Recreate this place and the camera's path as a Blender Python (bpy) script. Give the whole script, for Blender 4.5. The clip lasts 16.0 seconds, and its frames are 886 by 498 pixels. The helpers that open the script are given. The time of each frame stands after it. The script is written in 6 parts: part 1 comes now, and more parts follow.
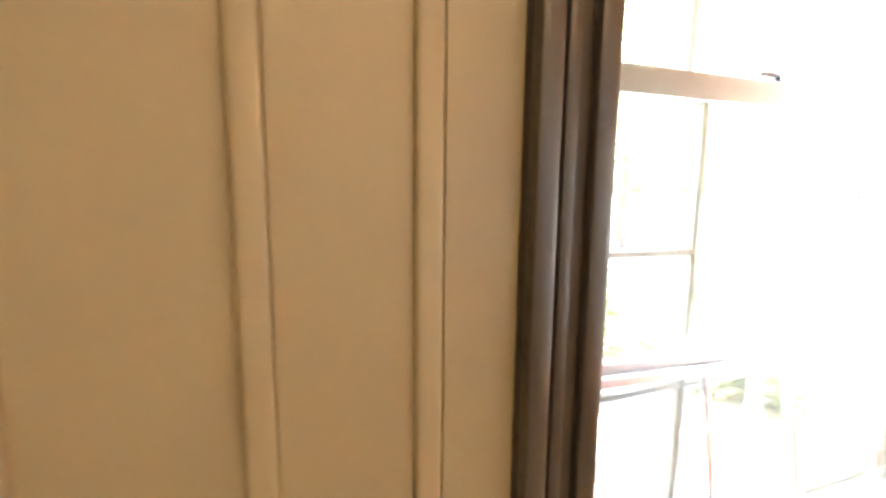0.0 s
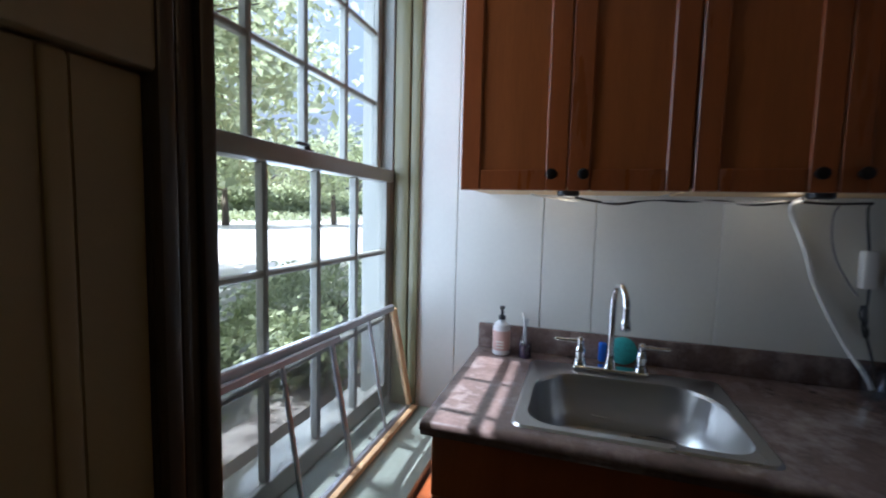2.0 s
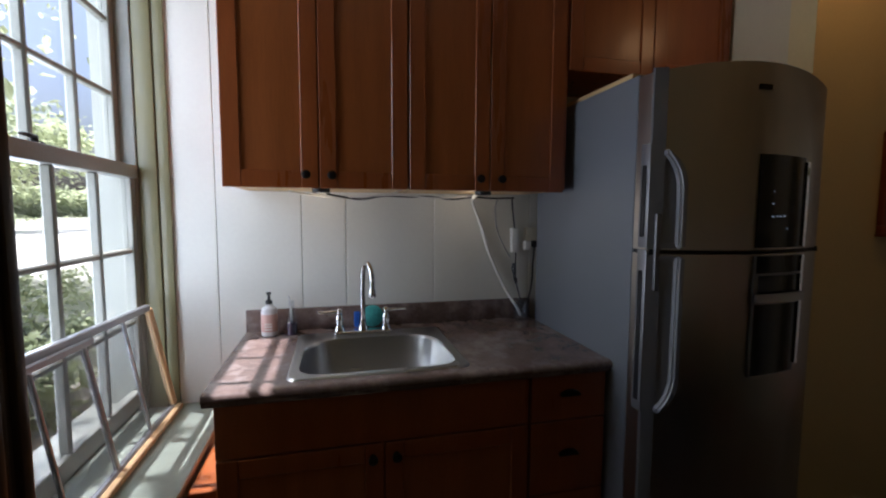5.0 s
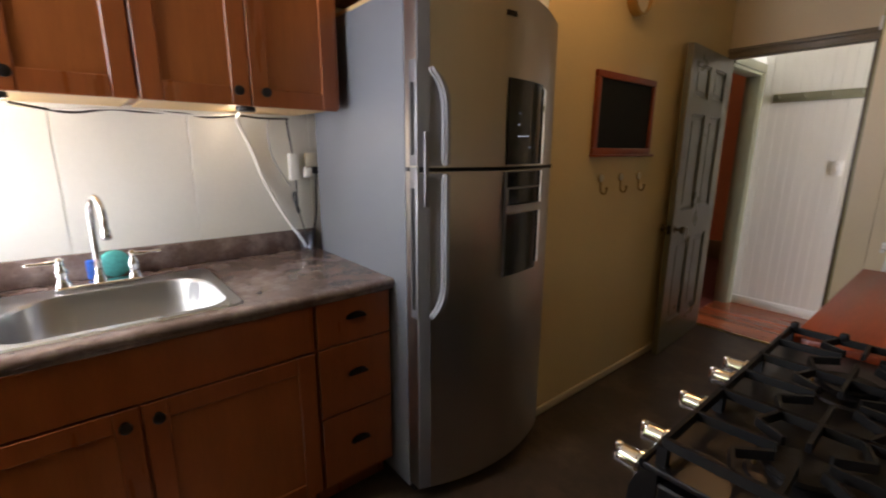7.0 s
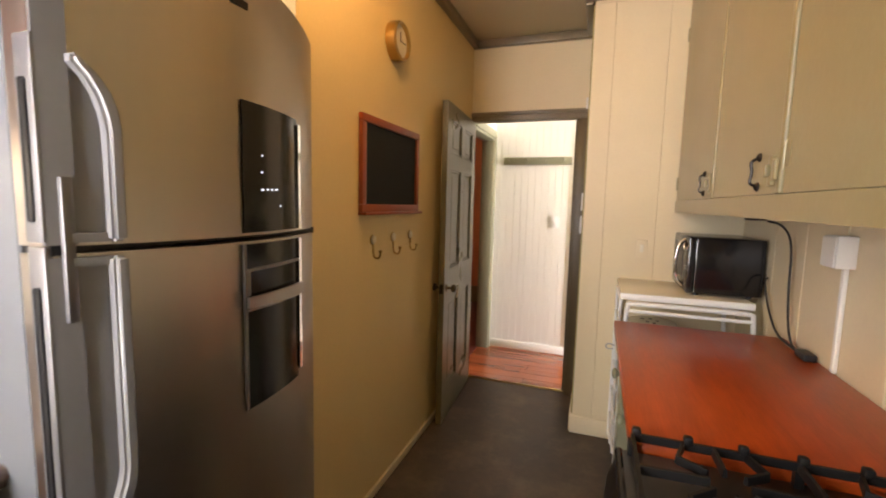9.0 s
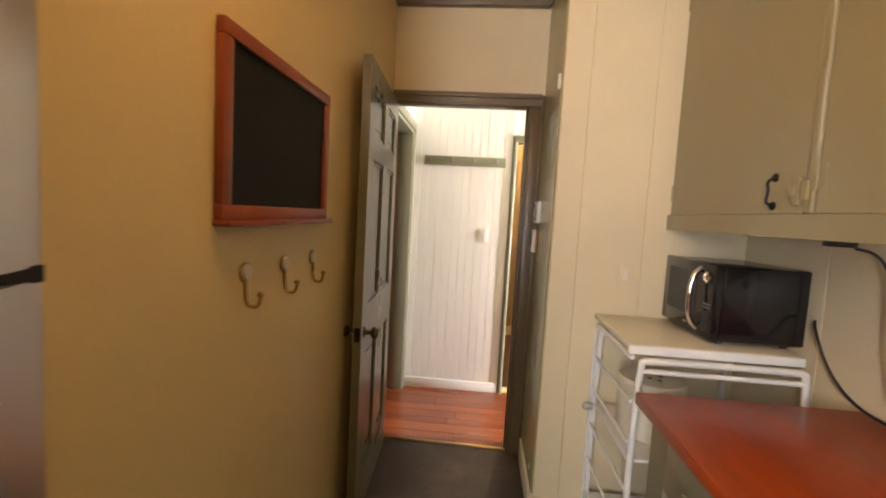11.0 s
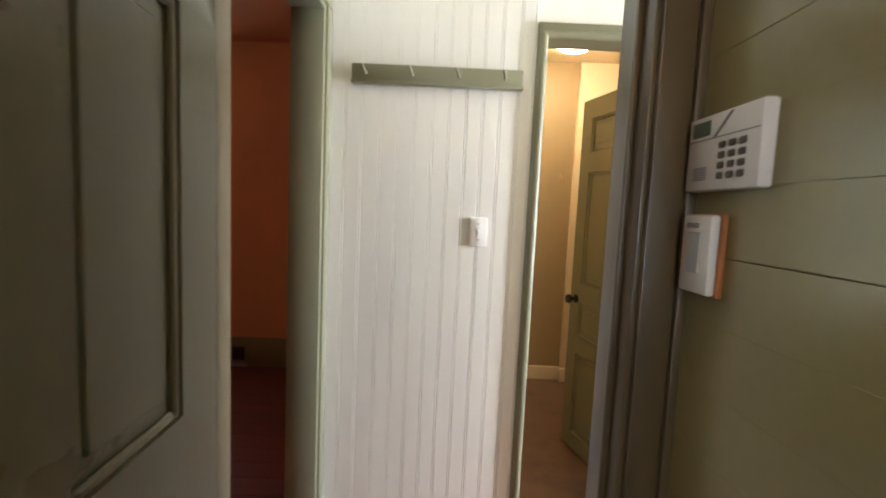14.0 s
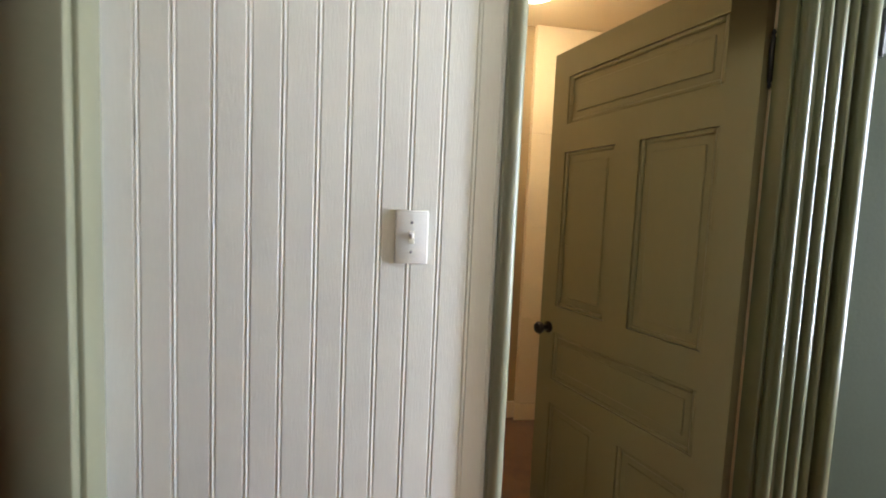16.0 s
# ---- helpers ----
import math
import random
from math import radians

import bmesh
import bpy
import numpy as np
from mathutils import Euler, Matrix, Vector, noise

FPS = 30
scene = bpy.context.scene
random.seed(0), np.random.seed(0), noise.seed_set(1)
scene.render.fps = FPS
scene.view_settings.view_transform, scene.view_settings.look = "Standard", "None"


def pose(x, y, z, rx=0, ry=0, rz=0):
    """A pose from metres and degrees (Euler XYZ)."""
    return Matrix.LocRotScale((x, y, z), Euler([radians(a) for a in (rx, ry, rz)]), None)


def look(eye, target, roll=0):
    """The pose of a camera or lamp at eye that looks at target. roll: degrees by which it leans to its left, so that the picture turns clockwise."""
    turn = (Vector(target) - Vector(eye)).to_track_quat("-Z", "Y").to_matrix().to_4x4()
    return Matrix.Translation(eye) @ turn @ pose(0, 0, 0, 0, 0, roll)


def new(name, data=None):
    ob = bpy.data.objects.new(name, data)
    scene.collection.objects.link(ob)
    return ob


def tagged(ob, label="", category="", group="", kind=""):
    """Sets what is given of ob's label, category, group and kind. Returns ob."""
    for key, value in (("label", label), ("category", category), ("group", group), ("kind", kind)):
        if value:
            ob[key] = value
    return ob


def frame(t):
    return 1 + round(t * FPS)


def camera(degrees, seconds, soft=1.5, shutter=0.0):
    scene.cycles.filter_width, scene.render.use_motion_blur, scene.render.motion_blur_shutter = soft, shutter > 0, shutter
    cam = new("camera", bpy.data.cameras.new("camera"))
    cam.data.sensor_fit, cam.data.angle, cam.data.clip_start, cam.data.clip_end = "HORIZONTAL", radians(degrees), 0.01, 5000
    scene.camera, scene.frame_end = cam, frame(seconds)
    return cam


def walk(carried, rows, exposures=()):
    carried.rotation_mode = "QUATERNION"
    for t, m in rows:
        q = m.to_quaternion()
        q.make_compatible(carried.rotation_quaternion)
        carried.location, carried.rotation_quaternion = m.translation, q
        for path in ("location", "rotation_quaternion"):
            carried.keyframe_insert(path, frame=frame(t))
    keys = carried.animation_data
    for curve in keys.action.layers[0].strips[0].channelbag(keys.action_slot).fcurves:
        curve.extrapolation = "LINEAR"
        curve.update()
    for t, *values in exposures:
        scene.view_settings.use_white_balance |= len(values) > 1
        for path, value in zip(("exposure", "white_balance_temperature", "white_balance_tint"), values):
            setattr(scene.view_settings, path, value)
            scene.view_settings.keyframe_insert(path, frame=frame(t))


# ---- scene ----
cam = camera(90.8, 16.0, soft=1.9, shutter=0.4)
PATH = [
    (0, (-0.065, 0.352, 1.408), (-0.721, -1.518, 1.134), 0.6),
    (0.4, (-0.093, 0.313, 1.417), (-1.214, -1.323, 1.16), 1.1),
    (0.5, (-0.108, 0.312, 1.417), (-1.337, -1.246, 1.16), 0.1),
    (0.9, (-0.032, 0.314, 1.437), (-1.601, -0.904, 1.205), 0.5),
    (1, (-0.015, 0.342, 1.437), (-1.647, -0.793, 1.214), -0.6),
    (1.5, (0.04, 0.378, 1.442), (-1.8, -0.37, 1.209), 1.3),
    (2, (0.107, 0.469, 1.46), (-1.797, -0.122, 1.292), 1.4),
    (2.5, (0.224, 0.537, 1.482), (-1.734, 0.14, 1.395), 0.4),
    (3, (0.291, 0.555, 1.512), (-1.701, 0.379, 1.525), 1.1),
    (3.2, (0.307, 0.552, 1.529), (-1.691, 0.491, 1.596), 0.9),
    (5.3, (0.429, 0.458, 1.441), (-1.468, 1.033, 1.178), 0.7),
    (5.5, (0.421, 0.448, 1.442), (-1.447, 1.071, 1.089), 0.5),
    (6, (0.419, 0.486, 1.401), (-1.373, 1.248, 0.946), 0.2),
    (6.5, (0.408, 0.532, 1.39), (-1.252, 1.564, 0.965), 0.7),
    (7, (0.412, 0.585, 1.386), (-1.092, 1.826, 0.945), 0.3),
    (7.5, (0.389, 0.675, 1.381), (-0.933, 2.121, 0.98), -0.2),
    (8, (0.303, 0.805, 1.393), (-0.81, 2.441, 1.109), 0.8),
    (8.5, (0.238, 0.913, 1.394), (-0.702, 2.66, 1.142), 3.0),
    (9, (0.067, 1.008, 1.418), (-0.593, 2.884, 1.206), 1.4),
    (9.5, (-0.077, 1.094, 1.425), (-0.572, 3.021, 1.229), 1.5),
    (9.7, (-0.12, 1.164, 1.419), (-0.565, 3.108, 1.268), 2.1),
    (11.8, (-0.372, 2.292, 1.407), (-0.483, 4.279, 1.209), 3.1),
    (12, (-0.343, 2.44, 1.418), (-0.49, 4.421, 1.185), 2.7),
    (12.5, (-0.41, 2.71, 1.396), (-0.437, 4.699, 1.189), 1.4),
    (13, (-0.425, 2.98, 1.371), (-0.428, 4.971, 1.188), 2.1),
    (13.5, (-0.421, 3.26, 1.362), (-0.453, 5.251, 1.175), 2.8),
    (14, (-0.45, 3.536, 1.339), (-0.445, 5.528, 1.159), 2.6),
    (14.5, (-0.448, 3.78, 1.332), (-0.296, 5.767, 1.16), 1.7),
    (15, (-0.4, 3.986, 1.334), (-0.294, 5.979, 1.207), 2.5),
    (15.5, (-0.371, 4.146, 1.31), (-0.204, 6.128, 1.101), 3.6),
    (16, (-0.386, 4.301, 1.307), (-0.085, 6.273, 1.155), 2.5),
]
walk(cam, [(t, look(eye, target, roll)) for t, eye, target, roll in PATH], exposures=[(0, 5.65, 5550, 13), (0.5, 3.5, 5300, 14), (1.0, 1.9, 4950, 12), (1.5, 1.3, 5000, 13), (2.2, 1.1, 5000, 14), (3.0, 0.95, 5100, 18), (5.5, 1.6, 5650, 17), (6.5, 2.62, 6000, 20), (7.5, 3.66, 6450, 21), (8.0, 3.98, 6700, 22), (9.0, 4.40, 6900, 21), (9.7, 4.38, 6900, 21), (12.0, 4.15, 6650, 19), (12.6, 4.05, 6500, 17), (13.5, 3.98, 6000, 14), (14.5, 4.0, 5750, 13), (15.2, 3.74, 5650, 13), (16, 3.75, 5500, 12)])

# ---- world, sun and lamps ----
SUN_EL, SUN_AZ = 64.4, 6.5
wd = bpy.data.worlds.new("world")
scene.world = wd
wd.use_nodes = True
wn = wd.node_tree
sky = wn.nodes.new("ShaderNodeTexSky")
sky.sky_type, sky.sun_disc = "NISHITA", False
sky.dust_density, sky.air_density = 9.0, 1.0
sky.sun_elevation, sky.sun_rotation = radians(SUN_EL), radians(180 - SUN_AZ)
wn.nodes["Background"].inputs[1].default_value = 0.125
wn.links.new(sky.outputs[0], wn.nodes["Background"].inputs[0])


def lamp(name, kind, energy, color, m, **kw):
    d = bpy.data.lights.new(name, kind)
    d.energy, d.color = energy, color
    for k, v in kw.items():
        if k == "size":
            d.size = v
        elif k == "size_y":
            d.shape, d.size_y = "RECTANGLE", v
        elif k == "radius":
            d.shadow_soft_size = v
        elif k == "angle":
            d.angle = radians(v)
    ob = new(name, d)
    ob.matrix_world = m
    return ob


sun_dir = Vector((-math.sin(radians(SUN_AZ)) * math.cos(radians(SUN_EL)), -math.cos(radians(SUN_AZ)) * math.cos(radians(SUN_EL)), math.sin(radians(SUN_EL))))
lamp("sun", "SUN", 5.0, (1.0, 0.94, 0.85), look(sun_dir * 30, (0, 0, 0)), angle=0.6)
# daylight standing in the openings
lamp("window_daylight", "AREA", 8.5, (0.90, 0.95, 1.0), look((-1.27, -0.50, 1.6), (-1.65, 1.6, 1.5)), size=0.70, size_y=1.9)
lamp("hall_daylight", "AREA", 9.6, (0.91, 0.95, 1.0), look((2.52, 4.60, 1.45), (-1.0, 4.95, 1.2)), size=0.17, size_y=1.7)
lamp("living_room_daylight", "AREA", 0.5, (0.93, 0.98, 0.95), look((-2.95, 7.1, 1.5), (-2.6, 4.0, 0.9)), size=0.7, size_y=1.6)
# the warm ceiling lamps
LAMP_X, LAMP_Y = -0.52, 2.32
lamp("kitchen_lamp", "POINT", 0.70, (1.0, 0.57, 0.23), pose(LAMP_X, LAMP_Y, 2.47), radius=0.10)
lamp("hall_lamp", "POINT", 0.05, (1.0, 0.88, 0.55), pose(-0.45, 4.80, 2.40), radius=0.08)
lamp("bath_lamp", "POINT", 0.65, (1.0, 0.72, 0.36), pose(0.34, 6.42, 2.26), radius=0.09)
for y in (0.43, 1.09):
    lamp("puck_lamp", "POINT", 0.045, (1.0, 0.80, 0.5), pose(-1.50, y, 1.49), radius=0.02)
# Warm fill added to brighten the living room; it has no fixture.
lamp("living_fill", "POINT", 0.14, (1.0, 0.70, 0.40), pose(-2.2, 5.6, 2.35), radius=0.1)


# ---- materials ----
def mat(name, color, rough=0.5, metal=0.0, vary=0.12, scale=6.0, fine=90.0, bump=0.15, streak=None, spec=0.5, coat=0.0, rnd=0.0, dark=None, dark_at=0.62, dark_scale=3.0):
    """A surface with colour variation at two scales, roughness variation, fine relief and optional streaks or stains."""
    m = bpy.data.materials.new(name)
    m.use_nodes = True
    nt = m.node_tree
    N, L = nt.nodes, nt.links
    b = N["Principled BSDF"]
    b.inputs["Roughness"].default_value, b.inputs["Metallic"].default_value = rough, metal
    b.inputs["Specular IOR Level"].default_value, b.inputs["Coat Weight"].default_value = spec, coat
    b.inputs["Coat Roughness"].default_value = 0.12
    geo = N.new("ShaderNodeNewGeometry")
    mp = N.new("ShaderNodeMapping")
    L.new(geo.outputs["Position"], mp.inputs[0])
    if streak:
        mp.inputs["Scale"].default_value = streak
    n1 = N.new("ShaderNodeTexNoise")
    n1.inputs["Scale"].default_value, n1.inputs["Detail"].default_value = scale, 6
    n2 = N.new("ShaderNodeTexNoise")
    n2.inputs["Scale"].default_value, n2.inputs["Detail"].default_value = fine, 4
    L.new(mp.outputs[0], n1.inputs["Vector"])
    L.new(mp.outputs[0], n2.inputs["Vector"])
    mix = N.new("ShaderNodeMath")
    mix.operation = "MULTIPLY_ADD"
    L.new(n2.outputs[0], mix.inputs[0])
    mix.inputs[1].default_value = 0.5
    L.new(n1.outputs[0], mix.inputs[2])
    fac = mix.outputs[0]
    if rnd:
        info = N.new("ShaderNodeObjectInfo")
        add = N.new("ShaderNodeMath")
        add.operation = "MULTIPLY_ADD"
        L.new(info.outputs["Random"], add.inputs[0])
        add.inputs[1].default_value = rnd
        L.new(fac, add.inputs[2])
        fac = add.outputs[0]
    ramp = N.new("ShaderNodeMapRange")
    ramp.inputs["From Min"].default_value, ramp.inputs["From Max"].default_value = 0.35, 1.15 + rnd
    ramp.inputs["To Min"].default_value, ramp.inputs["To Max"].default_value = 1 - vary, 1 + vary
    L.new(fac, ramp.inputs[0])
    col = N.new("ShaderNodeVectorMath")
    col.operation = "SCALE"
    col.inputs[0].default_value = color
    L.new(ramp.outputs[0], col.inputs["Scale"])
    out = col.outputs[0]
    if dark:
        n3 = N.new("ShaderNodeTexNoise")
        n3.inputs["Scale"].default_value, n3.inputs["Detail"].default_value = dark_scale, 8
        n3.inputs["Roughness"].default_value = 0.7
        L.new(mp.outputs[0], n3.inputs["Vector"])
        mr = N.new("ShaderNodeMapRange")
        mr.inputs["From Min"].default_value, mr.inputs["From Max"].default_value = dark_at - 0.08, dark_at + 0.08
        L.new(n3.outputs[0], mr.inputs[0])
        mx = N.new("ShaderNodeMix")
        mx.data_type = "RGBA"
        L.new(mr.outputs[0], mx.inputs[0])
        L.new(out, mx.inputs[6])
        mx.inputs[7].default_value = (*dark, 1)
        out = mx.outputs[2]
    L.new(out, b.inputs["Base Color"])
    rr = N.new("ShaderNodeMapRange")
    rr.inputs["To Min"].default_value, rr.inputs["To Max"].default_value = rough - min(0.10, rough * 0.3), min(1, rough + min(0.10, rough * 0.3))
    L.new(n1.outputs[0], rr.inputs[0])
    L.new(rr.outputs[0], b.inputs["Roughness"])
    if bump:
        bp = N.new("ShaderNodeBump")
        bp.inputs["Strength"].default_value, bp.inputs["Distance"].default_value = bump * 0.45, 0.003
        L.new(n2.outputs[0], bp.inputs["Height"])
        L.new(bp.outputs[0], b.inputs["Normal"])
    return m


WHITE_PAINT = mat("white_board_paint", (0.78, 0.77, 0.70), 0.42, vary=0.05, scale=3, fine=60, bump=0.25)
CREAM_PAINT = mat("cream_wall_paint", (0.72, 0.62, 0.42), 0.4, vary=0.06, scale=2.5, fine=70, bump=0.25)
YELLOW_PAINT = mat("yellow_cream_wall_paint", (0.78, 0.62, 0.31), 0.38, vary=0.07, scale=2, fine=70, bump=0.25)
BEAD_PAINT = mat("white_beadboard_paint", (0.80, 0.79, 0.72), 0.35, vary=0.05, scale=3, fine=80, streak=(3, 3, 0.5), bump=0.35)
CEIL_PAINT = mat("cream_ceiling_paint", (0.62, 0.54, 0.36), 0.7, vary=0.05, scale=2)
GREEN_PAINT = mat("olive_green_gloss_paint", (0.20, 0.185, 0.095), 0.34, vary=0.05, scale=4, fine=60, bump=0.25, streak=(1, 1, 0.4))
DOOR_PAINT = mat("grey_green_door_paint", (0.175, 0.163, 0.094), 0.30, vary=0.07, scale=4, fine=60, bump=0.3)
SAGE_PAINT = mat("sage_green_gloss_paint", (0.22, 0.215, 0.135), 0.34, vary=0.05, scale=4, fine=60, bump=0.3)
CAB_PAINT = mat("pale_olive_cabinet_paint", (0.28, 0.235, 0.12), 0.33, vary=0.06, scale=3, fine=60, bump=0.25)
# Browner copy of the taupe trim with the doorway's shade put into its colour.
SHADED_JAMB = mat("shaded_taupe_jamb_paint", (0.110, 0.080, 0.038), 0.34, vary=0.08, scale=5, fine=50, bump=0.12, streak=(1, 1, 0.3))
CHASE_PAINT = mat("sage_green_corner_paint", (0.32, 0.28, 0.125), 0.24, vary=0.08, scale=3, fine=50, bump=0.3)
TAUPE_PAINT = mat("taupe_trim_paint", (0.20, 0.165, 0.11), 0.32, vary=0.1, scale=5, fine=60, bump=0.3)
SASH_PAINT = mat("grey_sash_paint", (0.26, 0.26, 0.22), 0.4, vary=0.1, scale=8, bump=0.3)
SILL_PAINT = mat("worn_green_grey_sill_paint", (0.34, 0.38, 0.31), 0.35, vary=0.14, scale=5, fine=50, bump=0.4, dark=(0.22, 0.21, 0.15), dark_at=0.66)
ORANGE_PAINT = mat("terracotta_orange_wall_paint", (0.62, 0.30, 0.15), 0.6, vary=0.06, scale=2)
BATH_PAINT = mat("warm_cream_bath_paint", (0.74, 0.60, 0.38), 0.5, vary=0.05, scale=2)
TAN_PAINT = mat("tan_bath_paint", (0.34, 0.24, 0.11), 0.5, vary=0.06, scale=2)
CHERRY = mat("cherry_stained_maple", (0.29, 0.076, 0.017), 0.3, vary=0.28, scale=3.0, fine=40, streak=(5, 5, 0.5), bump=0.12, coat=0.25)
CHERRY_IN = mat("cherry_stained_panel", (0.33, 0.098, 0.023), 0.32, vary=0.25, scale=3.0, fine=40, streak=(5, 5, 0.45), bump=0.12, coat=0.2)
MAPLE = mat("raw_maple_ply", (0.62, 0.42, 0.20), 0.55, vary=0.15, scale=4, streak=(3, 0.5, 3))
BUTCHER = mat("orange_oiled_wood_top", (0.36, 0.058, 0.010), 0.34, spec=0.35, vary=0.35, scale=3, fine=30, streak=(5, 0.5, 5), bump=0.1, coat=0.08, dark=(0.25, 0.04, 0.009), dark_at=0.64, dark_scale=1.6)
LAMINATE = mat("brown_marbled_laminate", (0.16, 0.11, 0.092), 0.22, vary=0.5, scale=9, fine=60, bump=0.04, dark=(0.30, 0.235, 0.21), dark_at=0.58, dark_scale=7, coat=0.2)
STEEL = mat("brushed_stainless_steel", (0.52, 0.51, 0.50), 0.3, 1.0, vary=0.06, scale=2, fine=300, streak=(1, 1, 14), bump=0.03)
FRIDGE_STEEL = mat("brushed_steel_door", (0.54, 0.49, 0.44), 0.33, 1.0, vary=0.05, scale=2, fine=250, streak=(10, 10, 1), bump=0.03)
FRIDGE_SIDE = mat("grey_fridge_side", (0.195, 0.205, 0.228), 0.45, 0.25, vary=0.06, scale=3, fine=180, bump=0.06)
SILVER = mat("satin_silver_plastic", (0.24, 0.235, 0.245), 0.42, 0.5, vary=0.05, bump=0.03)
HANDLE_SILVER = mat("bright_satin_silver", (0.30, 0.295, 0.305), 0.48, 0.5, vary=0.04, bump=0.02)
KEY_BROWN = mat("brown_rubber_key", (0.11, 0.085, 0.07), 0.5, vary=0.05, bump=0)
OLD_BRASS = mat("dark_aged_brass", (0.16, 0.115, 0.06), 0.35, 0.9, vary=0.2, scale=20)
CHROME = mat("polished_chrome", (0.85, 0.85, 0.85), 0.06, 1.0, vary=0.03, bump=0.0)
BLACK_GLOSS = mat("black_gloss_panel", (0.008, 0.008, 0.009), 0.16, vary=0.2, bump=0.0, spec=0.6)
BLACK_ENAMEL = mat("black_stove_enamel", (0.006, 0.0055, 0.0055), 0.36, vary=0.3, scale=12, bump=0.05)
CAST_IRON = mat("cast_iron", (0.009, 0.0085, 0.008), 0.5, 0.0, vary=0.3, scale=30, fine=200, bump=0.4, spec=0.3)
BURNER_METAL = mat("dull_burner_metal", (0.05, 0.046, 0.044), 0.35, 0.7, vary=0.25, scale=25)
BLACK_PLASTIC = mat("black_plastic", (0.015, 0.015, 0.016), 0.4, vary=0.2)
DARK_METAL = mat("dark_bronze_metal", (0.03, 0.026, 0.024), 0.35, 0.8, vary=0.2, scale=20)
BRASS = mat("aged_brass", (0.52, 0.36, 0.14), 0.3, 1.0, vary=0.15, scale=20)
WHITE_PLASTIC = mat("white_plastic", (0.78, 0.77, 0.73), 0.35, vary=0.03)
CREAM_PLASTIC = mat("cream_plastic", (0.72, 0.68, 0.55), 0.4, vary=0.04)
WHITE_METAL = mat("white_enamelled_metal", (0.78, 0.78, 0.76), 0.3, vary=0.05, scale=8, dark=(0.5, 0.46, 0.4), dark_at=0.74, dark_scale=20)
CREAM_TOP = mat("cream_enamel_table_top", (0.76, 0.70, 0.52), 0.2, vary=0.05, scale=4)
SLATE = mat("chalkboard_slate", (0.014, 0.015, 0.015), 0.75, vary=0.3, scale=3, bump=0.08, spec=0.2)
FRAME_RED = mat("red_brown_wood_frame", (0.30, 0.065, 0.022), 0.35, vary=0.25, scale=6, streak=(4, 1, 4), bump=0.12)
VINYL = mat("dark_mottled_vinyl_floor", (0.052, 0.034, 0.021), 0.45, vary=0.5, scale=5, fine=25, bump=0.1, dark=(0.105, 0.068, 0.040), dark_at=0.57, dark_scale=3)
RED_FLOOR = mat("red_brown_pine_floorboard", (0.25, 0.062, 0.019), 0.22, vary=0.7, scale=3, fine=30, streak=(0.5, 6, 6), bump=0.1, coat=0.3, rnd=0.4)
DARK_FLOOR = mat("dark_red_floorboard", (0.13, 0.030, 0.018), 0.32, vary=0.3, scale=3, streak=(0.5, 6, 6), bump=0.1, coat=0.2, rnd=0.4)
BATH_FLOOR = mat("brown_bath_floor", (0.15, 0.085, 0.05), 0.35, vary=0.3, scale=5, dark=(0.09, 0.05, 0.035), dark_at=0.56)
CASING_DARK = mat("dark_brown_window_casing", (0.095, 0.070, 0.046), 0.3, vary=0.15, scale=5, bump=0.3)
PANEL_PAINT = mat("ochre_panel_paint", (0.41, 0.30, 0.15), 0.45, vary=0.05, scale=2, bump=0.2)
CEDAR = mat("orange_cedar", (0.42, 0.17, 0.06), 0.5, vary=0.2, scale=6)
# Green casing gloss with its colour lowered in place of dimmer light.
DARKENED_CASING = mat("darkened_olive_casing_paint", (0.085, 0.092, 0.045), 0.30, vary=0.08, scale=5, fine=60, bump=0.3)
RECESS_SILVER = mat("grey_handle_recess", (0.25, 0.245, 0.26), 0.5, 0.3, vary=0.04, bump=0.02)
# Olive green lowered further so the near hall_daylight doesn't overlight the boards.
HALL_GREEN = mat("darkened_olive_board_paint", (0.034, 0.038, 0.022), 0.85, vary=0.12, scale=5, bump=0.3, spec=0.08)
PINE = mat("bare_pine", (0.62, 0.40, 0.20), 0.55, vary=0.2, scale=5, streak=(5, 5, 0.6))
ALU = mat("dull_aluminium", (0.40, 0.40, 0.41), 0.4, 0.9, vary=0.12, scale=15)
STONE = mat("stone_wall_outside", (0.34, 0.31, 0.26), 0.85, vary=0.35, scale=5, bump=0.8)
GRASS_GROUND = mat("lawn_and_gravel_ground", (0.16, 0.17, 0.09), 0.9, vary=0.3, scale=0.6, bump=0.5, dark=(0.45, 0.43, 0.38), dark_at=0.5, dark_scale=0.12)
BARK = mat("tree_bark", (0.10, 0.075, 0.055), 0.9, vary=0.4, scale=6, streak=(1, 1, 0.3), bump=0.9)
LEAF = mat("green_leaf", (0.17, 0.205, 0.085), 0.55, vary=0.5, scale=2.5, bump=0.0)
lt_n, lt_l = LEAF.node_tree.nodes, LEAF.node_tree.links
lt_t, lt_m = lt_n.new("ShaderNodeBsdfTranslucent"), lt_n.new("ShaderNodeMixShader")
lt_t.inputs[0].default_value = (0.55, 0.60, 0.36, 1)
lt_m.inputs[0].default_value = 0.55
lt_l.new(lt_n["Principled BSDF"].outputs[0], lt_m.inputs[1])
lt_l.new(lt_t.outputs[0], lt_m.inputs[2])
lt_l.new(lt_m.outputs[0], lt_n["Material Output"].inputs[0])
GATEPOST = mat("weathered_timber", (0.24, 0.19, 0.14), 0.8, vary=0.3, scale=6)


